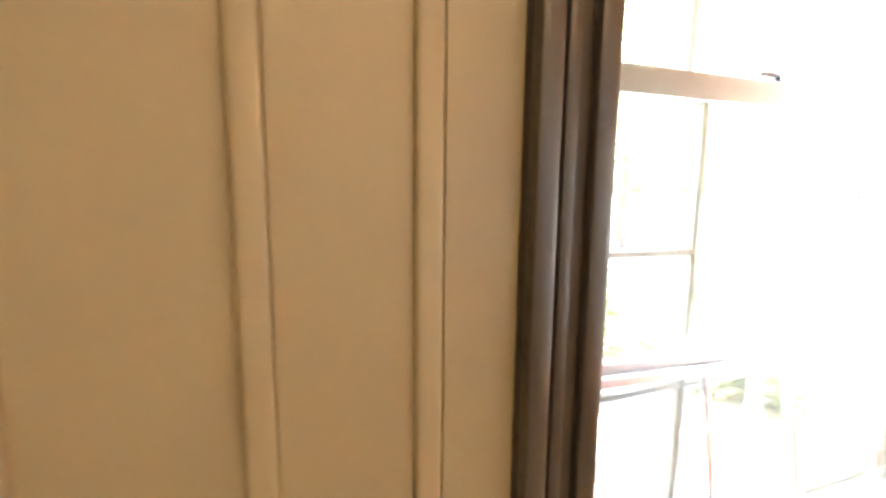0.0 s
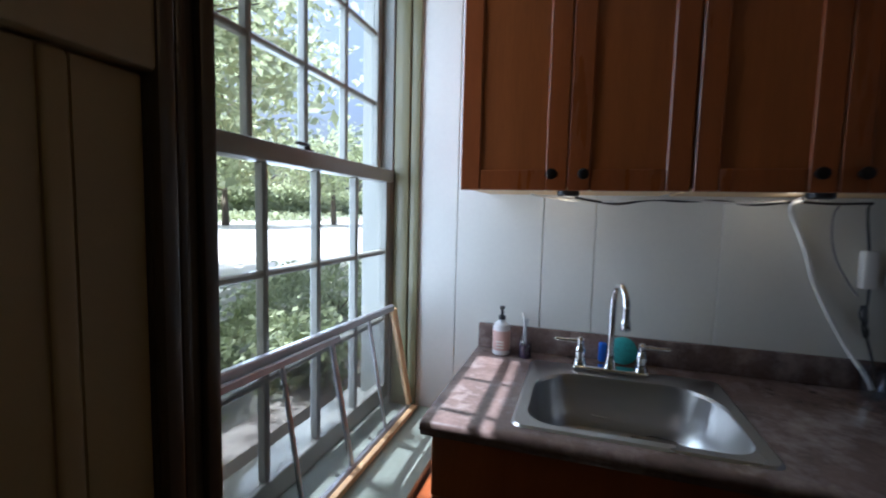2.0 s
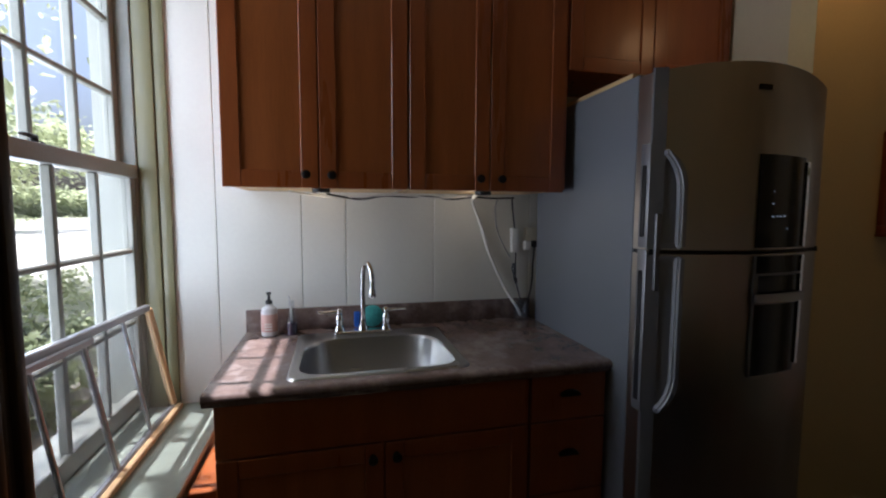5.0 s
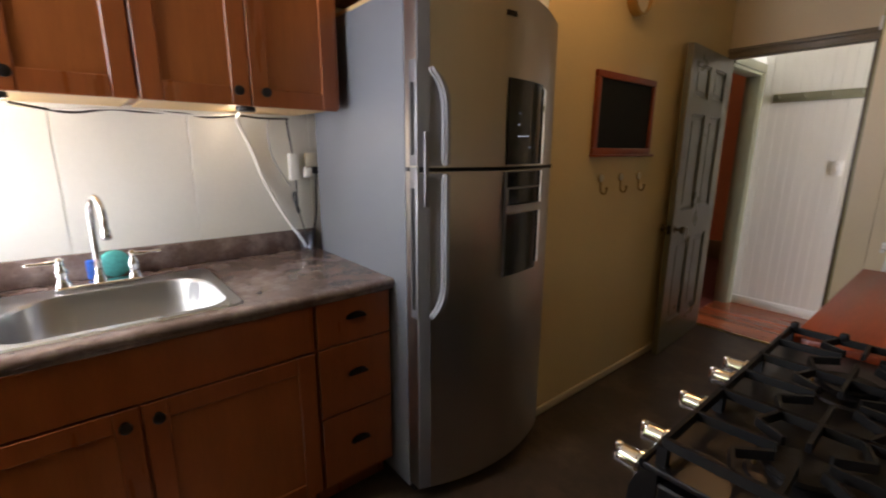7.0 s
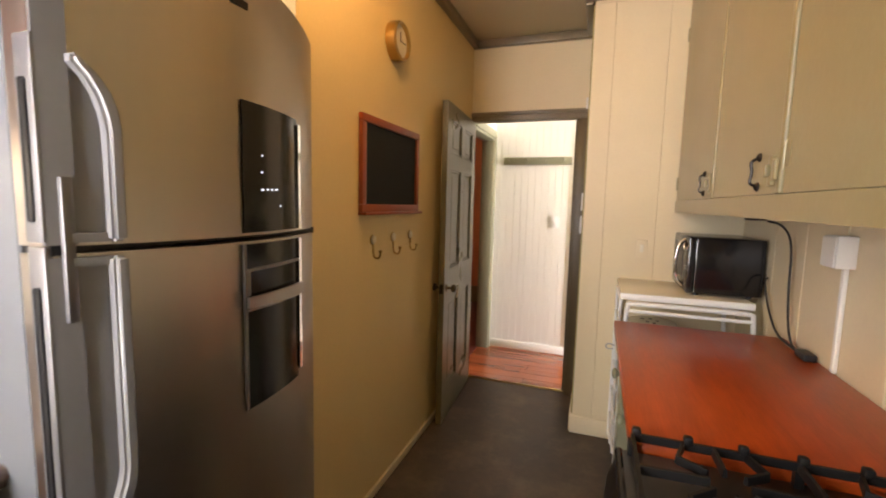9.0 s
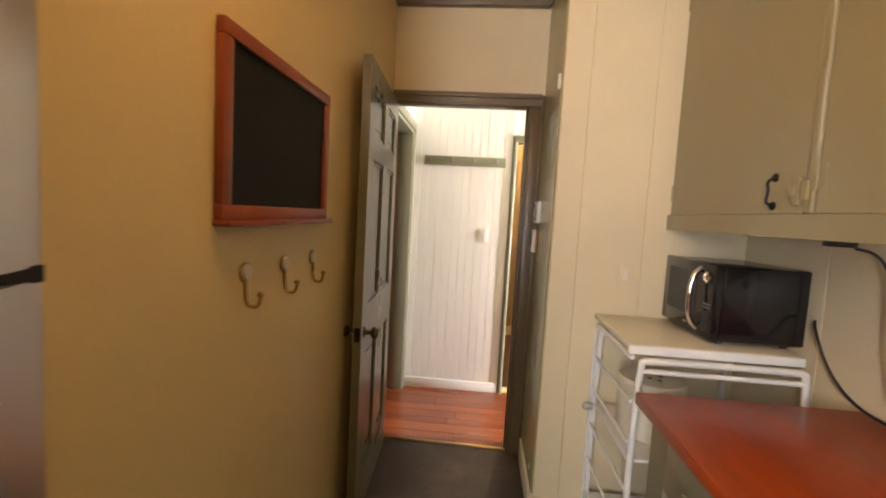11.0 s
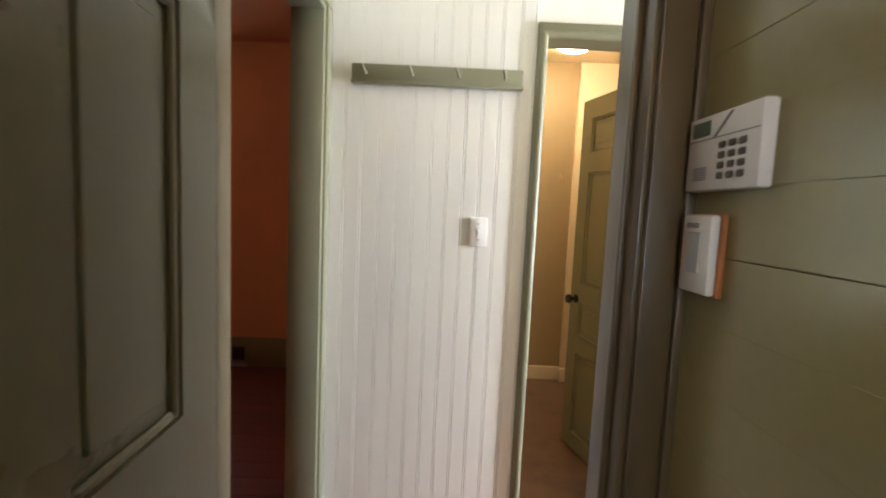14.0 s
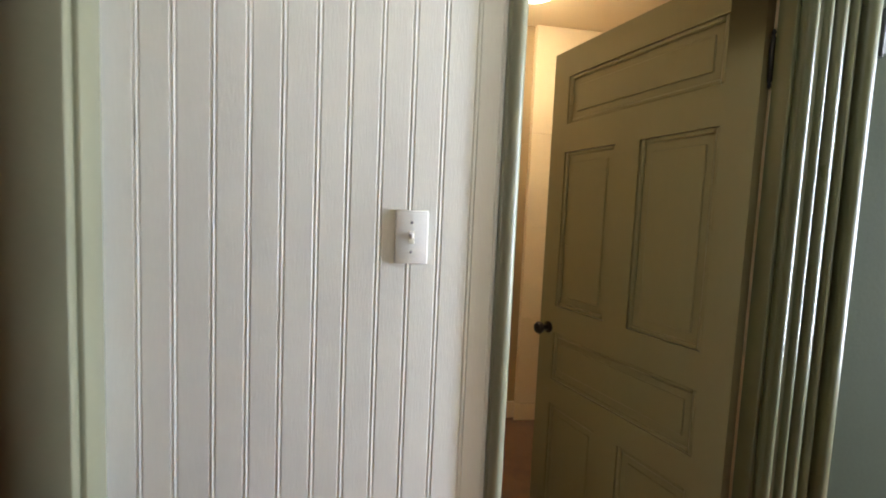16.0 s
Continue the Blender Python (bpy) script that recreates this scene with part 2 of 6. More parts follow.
def glass_mat(name, tint=(1, 1, 1), rough=0.0, gloss=0.03):
    m = bpy.data.materials.new(name)
    m.use_nodes = True
    N, L = m.node_tree.nodes, m.node_tree.links
    out = N["Material Output"]
    tr, gl, mx = N.new("ShaderNodeBsdfTransparent"), N.new("ShaderNodeBsdfGlossy"), N.new("ShaderNodeMixShader")
    tr.inputs[0].default_value = (*tint, 1)
    gl.inputs["Roughness"].default_value = rough
    mx.inputs[0].default_value = gloss
    L.new(tr.outputs[0], mx.inputs[1])
    L.new(gl.outputs[0], mx.inputs[2])
    L.new(mx.outputs[0], out.inputs[0])
    return m


def mesh_mat(name, color, cover):
    """Woven wire too fine to tell apart: part wire, part hole."""
    m = bpy.data.materials.new(name)
    m.use_nodes = True
    N, L = m.node_tree.nodes, m.node_tree.links
    b, tr, mx = N["Principled BSDF"], N.new("ShaderNodeBsdfTransparent"), N.new("ShaderNodeMixShader")
    b.inputs["Base Color"].default_value, b.inputs["Roughness"].default_value = (*color, 1), 0.5
    mx.inputs[0].default_value = 1 - cover
    L.new(b.outputs[0], mx.inputs[1])
    L.new(tr.outputs[0], mx.inputs[2])
    L.new(mx.outputs[0], N["Material Output"].inputs[0])
    return m


GLASS = glass_mat("window_glass", (0.97, 0.98, 0.97))
SCREEN_MESH = mesh_mat("insect_mesh", (0.09, 0.09, 0.095), 0.36)
CLEAR = glass_mat("clear_plastic", (0.9, 0.92, 0.95), 0.05, 0.12)


def glow_mat(name, color, strength, base=(0.9, 0.88, 0.8)):
    m = bpy.data.materials.new(name)
    m.use_nodes = True
    b = m.node_tree.nodes["Principled BSDF"]
    b.inputs["Base Color"].default_value = (*base, 1)
    b.inputs["Emission Color"].default_value = (*color, 1)
    b.inputs["Emission Strength"].default_value = strength
    return m


LAMP_GLASS = glow_mat("lit_opal_glass", (1.0, 0.83, 0.55), 2.5)
LED = glow_mat("white_display_light", (0.8, 0.9, 1.0), 0.07, (0.1, 0.1, 0.1))


# ---- building helpers ----
def box(bm, x0, x1, y0, y1, z0, z1, bev=0.0, seg=1):
    r = bmesh.ops.create_cube(bm, size=1.0)
    vs = r["verts"]
    for v in vs:
        v.co = Vector(((x0 + x1) / 2 + v.co.x * (x1 - x0), (y0 + y1) / 2 + v.co.y * (y1 - y0), (z0 + z1) / 2 + v.co.z * (z1 - z0)))
    if bev:
        es = list({e for v in vs for e in v.link_edges})
        bmesh.ops.bevel(bm, geom=es, offset=bev, segments=seg, affect="EDGES", profile=0.5)
    return bm


def bx(x0, x1, y0, y1, z0, z1, bev=0.0, seg=1):
    return box(bmesh.new(), x0, x1, y0, y1, z0, z1, bev, seg)


def cyl(bm, p, q, r, r2=None, n=16):
    p, q = Vector(p), Vector(q)
    d = q - p
    m = Matrix.Translation((p + q) / 2) @ d.to_track_quat("Z", "Y").to_matrix().to_4x4()
    bmesh.ops.create_cone(bm, cap_ends=True, segments=n, radius1=r, radius2=r if r2 is None else r2, depth=d.length, matrix=m)
    return bm


def lathe(bm, profile, centre, axis="z", n=24):
    """Turned shape: profile of (radius, height) along the axis from centre."""
    turn = {"z": Matrix(), "x": Matrix.Rotation(radians(90), 4, "Y"), "-x": Matrix.Rotation(radians(-90), 4, "Y"), "-y": Matrix.Rotation(radians(90), 4, "X"), "y": Matrix.Rotation(radians(-90), 4, "X")}[axis]
    m = Matrix.Translation(centre) @ turn
    rings = []
    for r, h in profile:
        rings.append([bm.verts.new(m @ Vector((max(r, 0.0004) * math.cos(2 * math.pi * i / n), max(r, 0.0004) * math.sin(2 * math.pi * i / n), h))) for i in range(n)])
    for a, b in zip(rings, rings[1:]):
        for i in range(n):
            bm.faces.new((a[i], a[(i + 1) % n], b[(i + 1) % n], b[i]))
    bm.faces.new(list(reversed(rings[0])))
    bm.faces.new(rings[-1])
    bmesh.ops.recalc_face_normals(bm, faces=bm.faces)
    return bm


def tube(bm, pts, r, n=10, smooth=3):
    """A round bar along points, with rounded bends."""
    pts = [Vector(p) for p in pts]
    for _ in range(smooth):
        new_pts = [pts[0]]
        for a, b in zip(pts, pts[1:]):
            new_pts += [a.lerp(b, 0.25), a.lerp(b, 0.75)]
        pts = new_pts + [pts[-1]]
    rings, up = [], None
    for i, p in enumerate(pts):
        d = (pts[min(i + 1, len(pts) - 1)] - pts[max(i - 1, 0)]).normalized()
        if up is None:
            up = d.orthogonal().normalized()
        up = (up - d * up.dot(d)).normalized()
        side = d.cross(up)
        rings.append([bm.verts.new(p + (up * math.cos(2 * math.pi * k / n) + side * math.sin(2 * math.pi * k / n)) * r) for k in range(n)])
    for a, b in zip(rings, rings[1:]):
        for k in range(n):
            bm.faces.new((a[k], a[(k + 1) % n], b[(k + 1) % n], b[k]))
    bm.faces.new(list(reversed(rings[0])))
    bm.faces.new(rings[-1])
    bmesh.ops.recalc_face_normals(bm, faces=bm.faces)
    return bm


def prism(bm, outline, place, depth):
    """Extrudes a 2D outline; place maps (u, v, w) to the world, w from 0 to depth."""
    a = [bm.verts.new(place(u, v, 0)) for u, v in outline]
    b = [bm.verts.new(place(u, v, depth)) for u, v in outline]
    n = len(a)
    bm.faces.new(a)
    bm.faces.new(list(reversed(b)))
    for i in range(n):
        bm.faces.new((a[i], b[i], b[(i + 1) % n], a[(i + 1) % n]))
    bmesh.ops.recalc_face_normals(bm, faces=bm.faces)
    return bm


def mesh_from(bm, name, material, smooth=True):
    me = bpy.data.meshes.new(name)
    bm.to_mesh(me)
    bm.free()
    me.materials.append(material)
    if smooth:
        me.shade_smooth()
        me.set_sharp_from_angle(angle=radians(35))
    return me


def part(name, bm, material, parent=None, label=""):
    ob = new(name, mesh_from(bm, name, material))
    if parent is not None:
        ob.parent = parent
        ob.matrix_parent_inverse = parent.matrix_basis.inverted()
    if label:
        ob["label"] = label
    return ob


def thing(name, label, category, at=(0, 0, 0), group="", kind=""):
    ob = new(name)
    ob.empty_display_size = 0.05
    ob.matrix_basis = Matrix.Translation(at)
    return tagged(ob, label, category, group, kind)


def solid(name, bm, material, label, category, group="", kind=""):
    return tagged(part(name, bm, material), label, category, group, kind)


def struct(name, bm, material, label, category):
    return tagged(part(name, bm, material), label, category, kind="structure")


def turned(ob, pivot, deg):
    """Turns a thing with its parts round a vertical axis."""
    ob.matrix_basis = Matrix.Translation(pivot) @ Matrix.Rotation(radians(deg), 4, "Z") @ Matrix.Translation(-Vector(pivot)) @ ob.matrix_basis
    return ob

# ---- plan ----
SINK_X, FRONT_Y, CEIL = -1.67, 0.0, 2.62      # sink wall, inner face of the window wall, ceiling height
LEFT_X, RIGHT_X = -0.885, 0.81                # yellow wall beyond the fridge, wall behind the stove
CHASE_X, CHASE_Y = -0.015, 3.765                # boxed-in corner beside the door
DOOR_Y0, DOOR_Y1 = 4.315, 4.448                 # wall with the kitchen door
HALL_Y, HALL_X = 5.21, -0.90
FAR_Y = 7.0

# ---- structure ----
struct("floor", bx(-1.70, 1.2, -0.02, 4.345, -0.05, 0.0), VINYL, "dark brown mottled vinyl kitchen floor", "floor")
struct("ceiling", bx(-1.70, 1.2, -0.45, DOOR_Y1, CEIL, CEIL + 0.06), CEIL_PAINT, "cream painted kitchen ceiling", "ceiling")
# Added slab, never in view, that keeps sky light from leaking past the ceilings.
struct("roof", bx(-4.85, 2.8, -0.6, FAR_Y + 0.45, 2.75, 2.92), STONE, "unseen flat slab added above the ceilings to block light leaks", "roof")
ww = struct("wall_south", bx(-0.34, 1.2, -0.45, FRONT_Y, -0.05, CEIL), PANEL_PAINT, "ochre painted board wall beside the window", "wall")
struct("wall_south_below_window", bx(SINK_X - 0.15, -0.342, -0.45, FRONT_Y - 0.02, -0.05, 0.57), CREAM_PAINT, "cream painted wall under the window sill", "wall")
struct("wall_south_above_window", bx(SINK_X - 0.15, -0.342, -0.45, FRONT_Y - 0.003, 2.56, CEIL), CREAM_PAINT, "cream painted wall over the window", "wall")
wsink = struct("wall_west", bx(SINK_X - 0.15, SINK_X - 0.012, -0.45, 2.24, -0.05, CEIL), WHITE_PAINT, "white painted wide board wall behind the sink", "wall")
struct("wall_west_return", bx(SINK_X - 0.01, LEFT_X - 0.012, 2.245, 2.30, -0.05, CEIL), CREAM_PAINT, "cream painted return wall beside the fridge", "wall")
wyel = struct("wall_west_yellow", bx(LEFT_X - 0.10, LEFT_X, 2.235, DOOR_Y0, -0.05, CEIL), YELLOW_PAINT, "yellow cream painted smooth kitchen wall", "wall")
# Out of view; its dark colour is chosen to reduce bounce and fridge reflections.
struct("wall_east_unseen", bx(RIGHT_X, RIGHT_X + 0.15, 0.0, 1.0, -0.05, CEIL), GREEN_PAINT, "unseen wall by the stove, given dark green to cut bounce light", "wall")
weast = struct("wall_east", bx(RIGHT_X + 0.012, RIGHT_X + 0.15, 1.001, 4.448, -0.05, CEIL), CREAM_PAINT, "cream painted board wall behind stove and counter", "wall")
wch = struct("wall_chase", bx(CHASE_X, RIGHT_X + 0.01, CHASE_Y, DOOR_Y0, -0.05, CEIL - 0.002), CREAM_PAINT, "cream painted boxed-in corner wall beside the door", "wall")
bm = bx(-1.02, -0.907, DOOR_Y0, DOOR_Y1, -0.05, CEIL)
box(bm, -0.093, 2.65, DOOR_Y0 + 0.002, DOOR_Y1, -0.05, CEIL)
box(bm, -0.907, -0.093, DOOR_Y0, DOOR_Y1, 2.060, CEIL)
struct("wall_north", bm, CREAM_PAINT, "cream painted wall with the open kitchen doorway", "wall")


def board_wall(parent, along, x, cuts, z0, z1, material, thick=0.012, facing=1, groove=0.004):
    """Wide painted boards fixed on a wall: along 'y' at x, or along 'x' at y."""
    for i, (a, b) in enumerate(zip(cuts, cuts[1:])):
        a, b = a + groove / 2, b - groove / 2
        t = thick + random.uniform(-0.0012, 0.0012)
        lo, hi = (x - 0.001, x + t) if facing > 0 else (x - t, x + 0.001)
        if along == "y":
            part("board", bx(lo, hi, a, b, z0, z1, 0.0022), material, parent)
        else:
            part("board", bx(a, b, lo, hi, z0, z1, 0.0022), material, parent)


board_wall(wsink, "y", SINK_X - 0.012, [-0.45, -0.022, 0.333, 0.53, 0.953, 1.46, 1.85, 2.235], 0.0, 2.585, WHITE_PAINT, groove=0.0024)
board_wall(weast, "y", RIGHT_X + 0.012, [1.0, 1.15, 1.55, 1.9, 2.18, 2.45, 2.72, 3.0, 3.3, 3.765], 0.0, 2.585, CREAM_PAINT, facing=-1)
board_wall(wch, "x", CHASE_Y, [CHASE_X + 0.001, 0.10, 0.38, RIGHT_X], 0.11, 2.56, CREAM_PAINT, 0.008, facing=-1, groove=0.0008)
part("panel_board", bx(-0.257, 0.81, -0.001, 0.012, 0.0, 1.60, 0.002), PANEL_PAINT, ww)
for x in (-0.172, -0.038, 0.125, 0.30, 0.52):
    part("batten", bx(x - 0.013, x + 0.013, 0.0095, 0.0158, 0.0, 1.60, 0.006, 4), PANEL_PAINT, ww)
part("upper_board", bx(-0.27, 0.81, -0.001, 0.030, 1.602, 2.58, 0.006, 2), PANEL_PAINT, ww)
# green boards on the side of the boxed-in corner, laid level
for i in range(23):
    z0, z1 = 0.119 + i * 0.106, 0.119 + (i + 1) * 0.106
    part("board", bx(CHASE_X - 0.008 - random.uniform(0, 0.0012), CHASE_X + 0.001, CHASE_Y + 0.001, DOOR_Y0 - 0.001, z0 + 0.00005, z1 - (0.0012 if i == 10 else 0.00005), 0.0005), CHASE_PAINT, wch, "sage green painted board")

# crown and base trim
def strip(name, m, label, *boxes, bev=0.006):
    bm = bmesh.new()
    for b in boxes:
        box(bm, *b, bev, 2)
    return struct(name, bm, m, label, "trim")


strip("trim_crown", TAUPE_PAINT, "taupe painted crown moulding at the ceiling",
      (LEFT_X + 0.001, LEFT_X + 0.045, 2.30, DOOR_Y0 - 0.045, 2.565, CEIL - 0.002), (LEFT_X + 0.001, CHASE_X - 0.012, DOOR_Y0 - 0.045, DOOR_Y0 - 0.001, 2.565, CEIL - 0.002),
      (CHASE_X - 0.055, CHASE_X - 0.011, CHASE_Y + 0.002, DOOR_Y0 - 0.047, 2.565, CEIL - 0.002), (CHASE_X - 0.055, 0.50, CHASE_Y - 0.045, CHASE_Y - 0.009, 2.575, CEIL - 0.002))
strip("baseboard", CREAM_PAINT, "cream painted low baseboard", (LEFT_X + 0.001, LEFT_X + 0.014, 2.24, DOOR_Y0 - 0.09, 0.0, 0.045), (CHASE_X - 0.012, 0.80, CHASE_Y - 0.016, CHASE_Y - 0.0005, 0.0, 0.11), (CHASE_X - 0.02, CHASE_X - 0.0005, CHASE_Y + 0.001, DOOR_Y0 - 0.001, 0.0, 0.118), bev=0.004)


def casing(name, material, label, x0, x1, y, z1, w, d, facing=-1):
    """Door casing with a stepped profile round an opening in a wall across y."""
    ob = thing(name, label, "door casing", ((x0 + x1) / 2, y, 0), kind="structure")
    def lay(nm, a0, a1, z0, zz1, deep):
        lo, hi = (y - deep, y + 0.001) if facing < 0 else (y - 0.001, y + deep)
        part(nm, bx(a0, a1, lo, hi, z0, zz1, 0.004, 2), material, ob)
    lay("side", x0 - w, x0, 0, z1, d)
    lay("side", x1, x1 + w, 0, z1, d)
    lay("head", x0 - w, x1 + w, z1, z1 + w, d)
    lay("bead", x0 - w, x0 - w * 0.72, 0, z1, d + 0.010)
    lay("bead", x1 + w * 0.72, x1 + w, 0, z1, d + 0.010)
    lay("bead", x0 - w, x1 + w, z1 + w * 0.68, z1 + w, d + 0.010)
    return ob


# kitchen doorway: casing, jambs, stop and threshold
cs = thing("trim_door_casing", "taupe painted moulded casing of the kitchen doorway", "door casing", (-0.47, DOOR_Y0, 0), kind="structure")
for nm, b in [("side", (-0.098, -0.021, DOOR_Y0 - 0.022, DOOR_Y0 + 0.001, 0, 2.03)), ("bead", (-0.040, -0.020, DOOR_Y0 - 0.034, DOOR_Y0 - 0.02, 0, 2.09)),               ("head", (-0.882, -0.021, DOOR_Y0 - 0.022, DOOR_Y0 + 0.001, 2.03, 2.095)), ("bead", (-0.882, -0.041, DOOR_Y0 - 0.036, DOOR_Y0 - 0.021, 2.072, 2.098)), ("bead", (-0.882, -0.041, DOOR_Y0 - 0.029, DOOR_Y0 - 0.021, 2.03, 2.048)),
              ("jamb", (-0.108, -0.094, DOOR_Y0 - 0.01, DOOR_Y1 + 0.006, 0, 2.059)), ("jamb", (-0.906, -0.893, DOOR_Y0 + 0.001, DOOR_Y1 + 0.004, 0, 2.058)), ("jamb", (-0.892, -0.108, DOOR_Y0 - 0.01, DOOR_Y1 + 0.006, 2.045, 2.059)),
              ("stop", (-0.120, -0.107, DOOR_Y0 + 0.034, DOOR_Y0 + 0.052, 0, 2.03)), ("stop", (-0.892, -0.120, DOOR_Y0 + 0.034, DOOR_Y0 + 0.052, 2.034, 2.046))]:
    # The head keeps plain taupe; sides, jambs and stop carry painted shade.
    part(nm, bx(*b, 0.004, 2), TAUPE_PAINT if nm == "head" or b[4] > 1 else SHADED_JAMB, cs)
struct("threshold", bx(-0.892, -0.108, 4.343, 4.364, -0.002, 0.010, 0.004, 2), BRASS, "worn metal threshold strip of the kitchen doorway", "threshold")

# ---- kitchen window ----
win = thing("window_1", "tall grey painted sash window with small panes", "window", (-1.1, -0.33, 0.6), kind="structure")
WX0, WX1, PITCH = -1.632, -0.545, 0.2465
COLS = [-0.604 - PITCH * i for i in range(5)]


def sash(name, y0, y1, z_bot, z_top, rows_z, bot_w, top_w):
    s = part(name, bmesh.new(), SASH_PAINT, win)
    part("rail", bx(WX0, WX1, y0, y1, z_bot, z_bot + bot_w, 0.004), SASH_PAINT, s)
    part("rail", bx(WX0, WX1, y0 - 0.004, y1 + 0.012, z_top - top_w, z_top, 0.005, 2), SASH_PAINT, s)
    part("stile", bx(WX0, COLS[4], y0, y1, z_bot + bot_w, z_top - top_w, 0.003), SASH_PAINT, s)
    part("stile", bx(COLS[0], WX1, y0, y1, z_bot + bot_w, z_top - top_w, 0.003), SASH_PAINT, s)
    for c in COLS[1:4]:
        part("muntin", bx(c - 0.010, c + 0.010, y0 + 0.004, y1 - 0.002, z_bot + bot_w, z_top - top_w, 0.005), SASH_PAINT, s)
    for z in rows_z[1:-1]:
        part("muntin", bx(COLS[4], COLS[0], y0 + 0.002, y1 - 0.004, z - 0.010, z + 0.010, 0.005), SASH_PAINT, s)
    for i in range(4):
        for j in range(len(rows_z) - 1):
            p = part("pane", bx(COLS[i + 1], COLS[i], (y0 + y1) / 2 - 0.002, (y0 + y1) / 2 + 0.001, rows_z[j], rows_z[j + 1]), GLASS, s)
            p.visible_shadow = False
    return s


sash("lower_sash", -0.350, -0.312, 0.640, 1.632, [0.705, 0.995, 1.285, 1.575], 0.065, 0.052)
sash("upper_sash", -0.395, -0.358, 1.585, 2.52, [1.632, 1.905, 2.185, 2.47], 0.047, 0.05)
for b in [(SINK_X, WX0 - 0.002, -0.45, -0.305, 0.60, 2.56), (WX1 + 0.002, -0.505, -0.45, -0.305, 0.60, 2.56), (SINK_X + 0.04, -0.505, -0.45, -0.305, 2.522, 2.56)]:
    part("frame", bx(*b, 0.003), SASH_PAINT, win)
part("stop", bx(SINK_X + 0.001, SINK_X + 0.028, -0.304, -0.235, 0.60, 2.56, 0.006, 2), GREEN_PAINT, win)
part("stop", bx(SINK_X + 0.001, SINK_X + 0.018, -0.234, -0.19, 0.60, 2.56, 0.006, 2), GREEN_PAINT, win)
part("reveal", prism(bmesh.new(), [(-0.3415, -0.001), (-0.508, -0.304), (-0.508, -0.45), (-0.3415, -0.45)], lambda u, v, w: Vector((u, v, 0.6 + w)), 1.96), CASING_DARK, win)
part("head_board", bx(SINK_X + 0.03, -0.505, -0.304, -0.002, 2.54, 2.558), GREEN_PAINT, win)
part("outer_sill", bx(SINK_X, -0.5, -0.52, -0.351, 0.57, 0.638, 0.006), SASH_PAINT, win)
lk = part("lock", lathe(bmesh.new(), [(0.022, 0), (0.022, 0.006), (0.010, 0.008), (0.010, 0.02)], (-1.06, -0.335, 1.633)), DARK_METAL, win)
part("lever", bx(-1.065, -1.005, -0.342, -0.325, 1.648, 1.658, 0.004, 2), DARK_METAL, lk)
struct("window_sill", bx(SINK_X + 0.001, -0.342, -0.35, 0.012, 0.572, 0.600, 0.006, 2), SILL_PAINT, "worn green grey painted deep window sill", "window sill")
cas = thing("window_casing", "dark brown moulded casing beside the kitchen window", "window casing", (-0.3, 0.02, 0.6), kind="structure")
for b in [(-0.342, -0.258, -0.001, 0.018, 0.60, 2.58), (-0.342, -0.318, 0.016, 0.030, 0.60, 2.58), (-0.305, -0.29, 0.016, 0.024, 0.60, 2.58), (-0.281, -0.258, 0.016, 0.034, 0.60, 2.58)]:
    part("moulding", bx(*b, 0.005, 2), CASING_DARK, cas)

# the loose window screen leaning on the sash
scr = thing("window_screen", "loose grey metal window screen frame leaning against the sash", "window screen", (-1.1, -0.22, 0.6))
SC = lambda x, z, o=0.0: (x, -0.205 - (z - 0.6) * 0.13 + o, z)
def rail(nm, p, q, w, d, m, lab=""):
    bm = bmesh.new()
    p, q = Vector(p), Vector(q)
    a = (q - p).normalized()
    side = a.cross(Vector((0, 1, 0))).normalized()
    out = side.cross(a)
    vs = [bm.verts.new(e + side * s * w / 2 + out * o * d / 2) for e in (p, q) for s, o in ((-1, -1), (1, -1), (1, 1), (-1, 1))]
    for f in ((0, 1, 2, 3), (7, 6, 5, 4), (0, 4, 5, 1), (1, 5, 6, 2), (2, 6, 7, 3), (3, 7, 4, 0)):
        bm.faces.new([vs[k] for k in f])
    bmesh.ops.recalc_face_normals(bm, faces=bm.faces)
    bmesh.ops.bevel(bm, geom=list(bm.edges), offset=min(w, d) * 0.18, segments=1, affect="EDGES")
    return part(nm, bm, m, scr, lab)
rail("top_rail", SC(-1.56, 1.055), SC(-0.50, 1.09), 0.026, 0.022, ALU)
rail("top_rail", SC(-1.10, 1.052, 0.018), SC(-0.46, 1.073, 0.018), 0.020, 0.014, ALU)
rail("bottom_rail", SC(-1.60, 0.614, 0.0), SC(-0.50, 0.614), 0.024, 0.024, ALU)
rail("wood_rail", SC(-1.62, 0.612, 0.026), SC(-0.50, 0.612, 0.026), 0.020, 0.026, PINE, "bare pine rail of the screen")
rail("wood_stile", SC(-1.625, 0.62), SC(-1.565, 1.05), 0.030, 0.022, PINE, "bare pine stile of the screen")
rail("divider", SC(-1.38, 0.62), SC(-1.34, 1.05), 0.012, 0.012, ALU)
rail("divider", SC(-1.12, 0.62), SC(-1.08, 1.05), 0.018, 0.014, ALU)
rail("divider", SC(-0.86, 0.62), SC(-0.84, 1.07), 0.012, 0.012, ALU)

bm = bmesh.new()
vs = [bm.verts.new(SC(x, z, o)) for o in (-0.0006, 0.0006) for x, z in ((-1.60, 0.62), (-0.50, 0.62), (-0.50, 1.075), (-1.565, 1.045))]
for f in ((3, 2, 1, 0), (4, 5, 6, 7), (0, 1, 5, 4), (1, 2, 6, 5), (2, 3, 7, 6), (3, 0, 4, 7)):
    bm.faces.new([vs[k] for k in f])
part("mesh", bm, SCREEN_MESH, scr, "fine dark grey insect mesh")

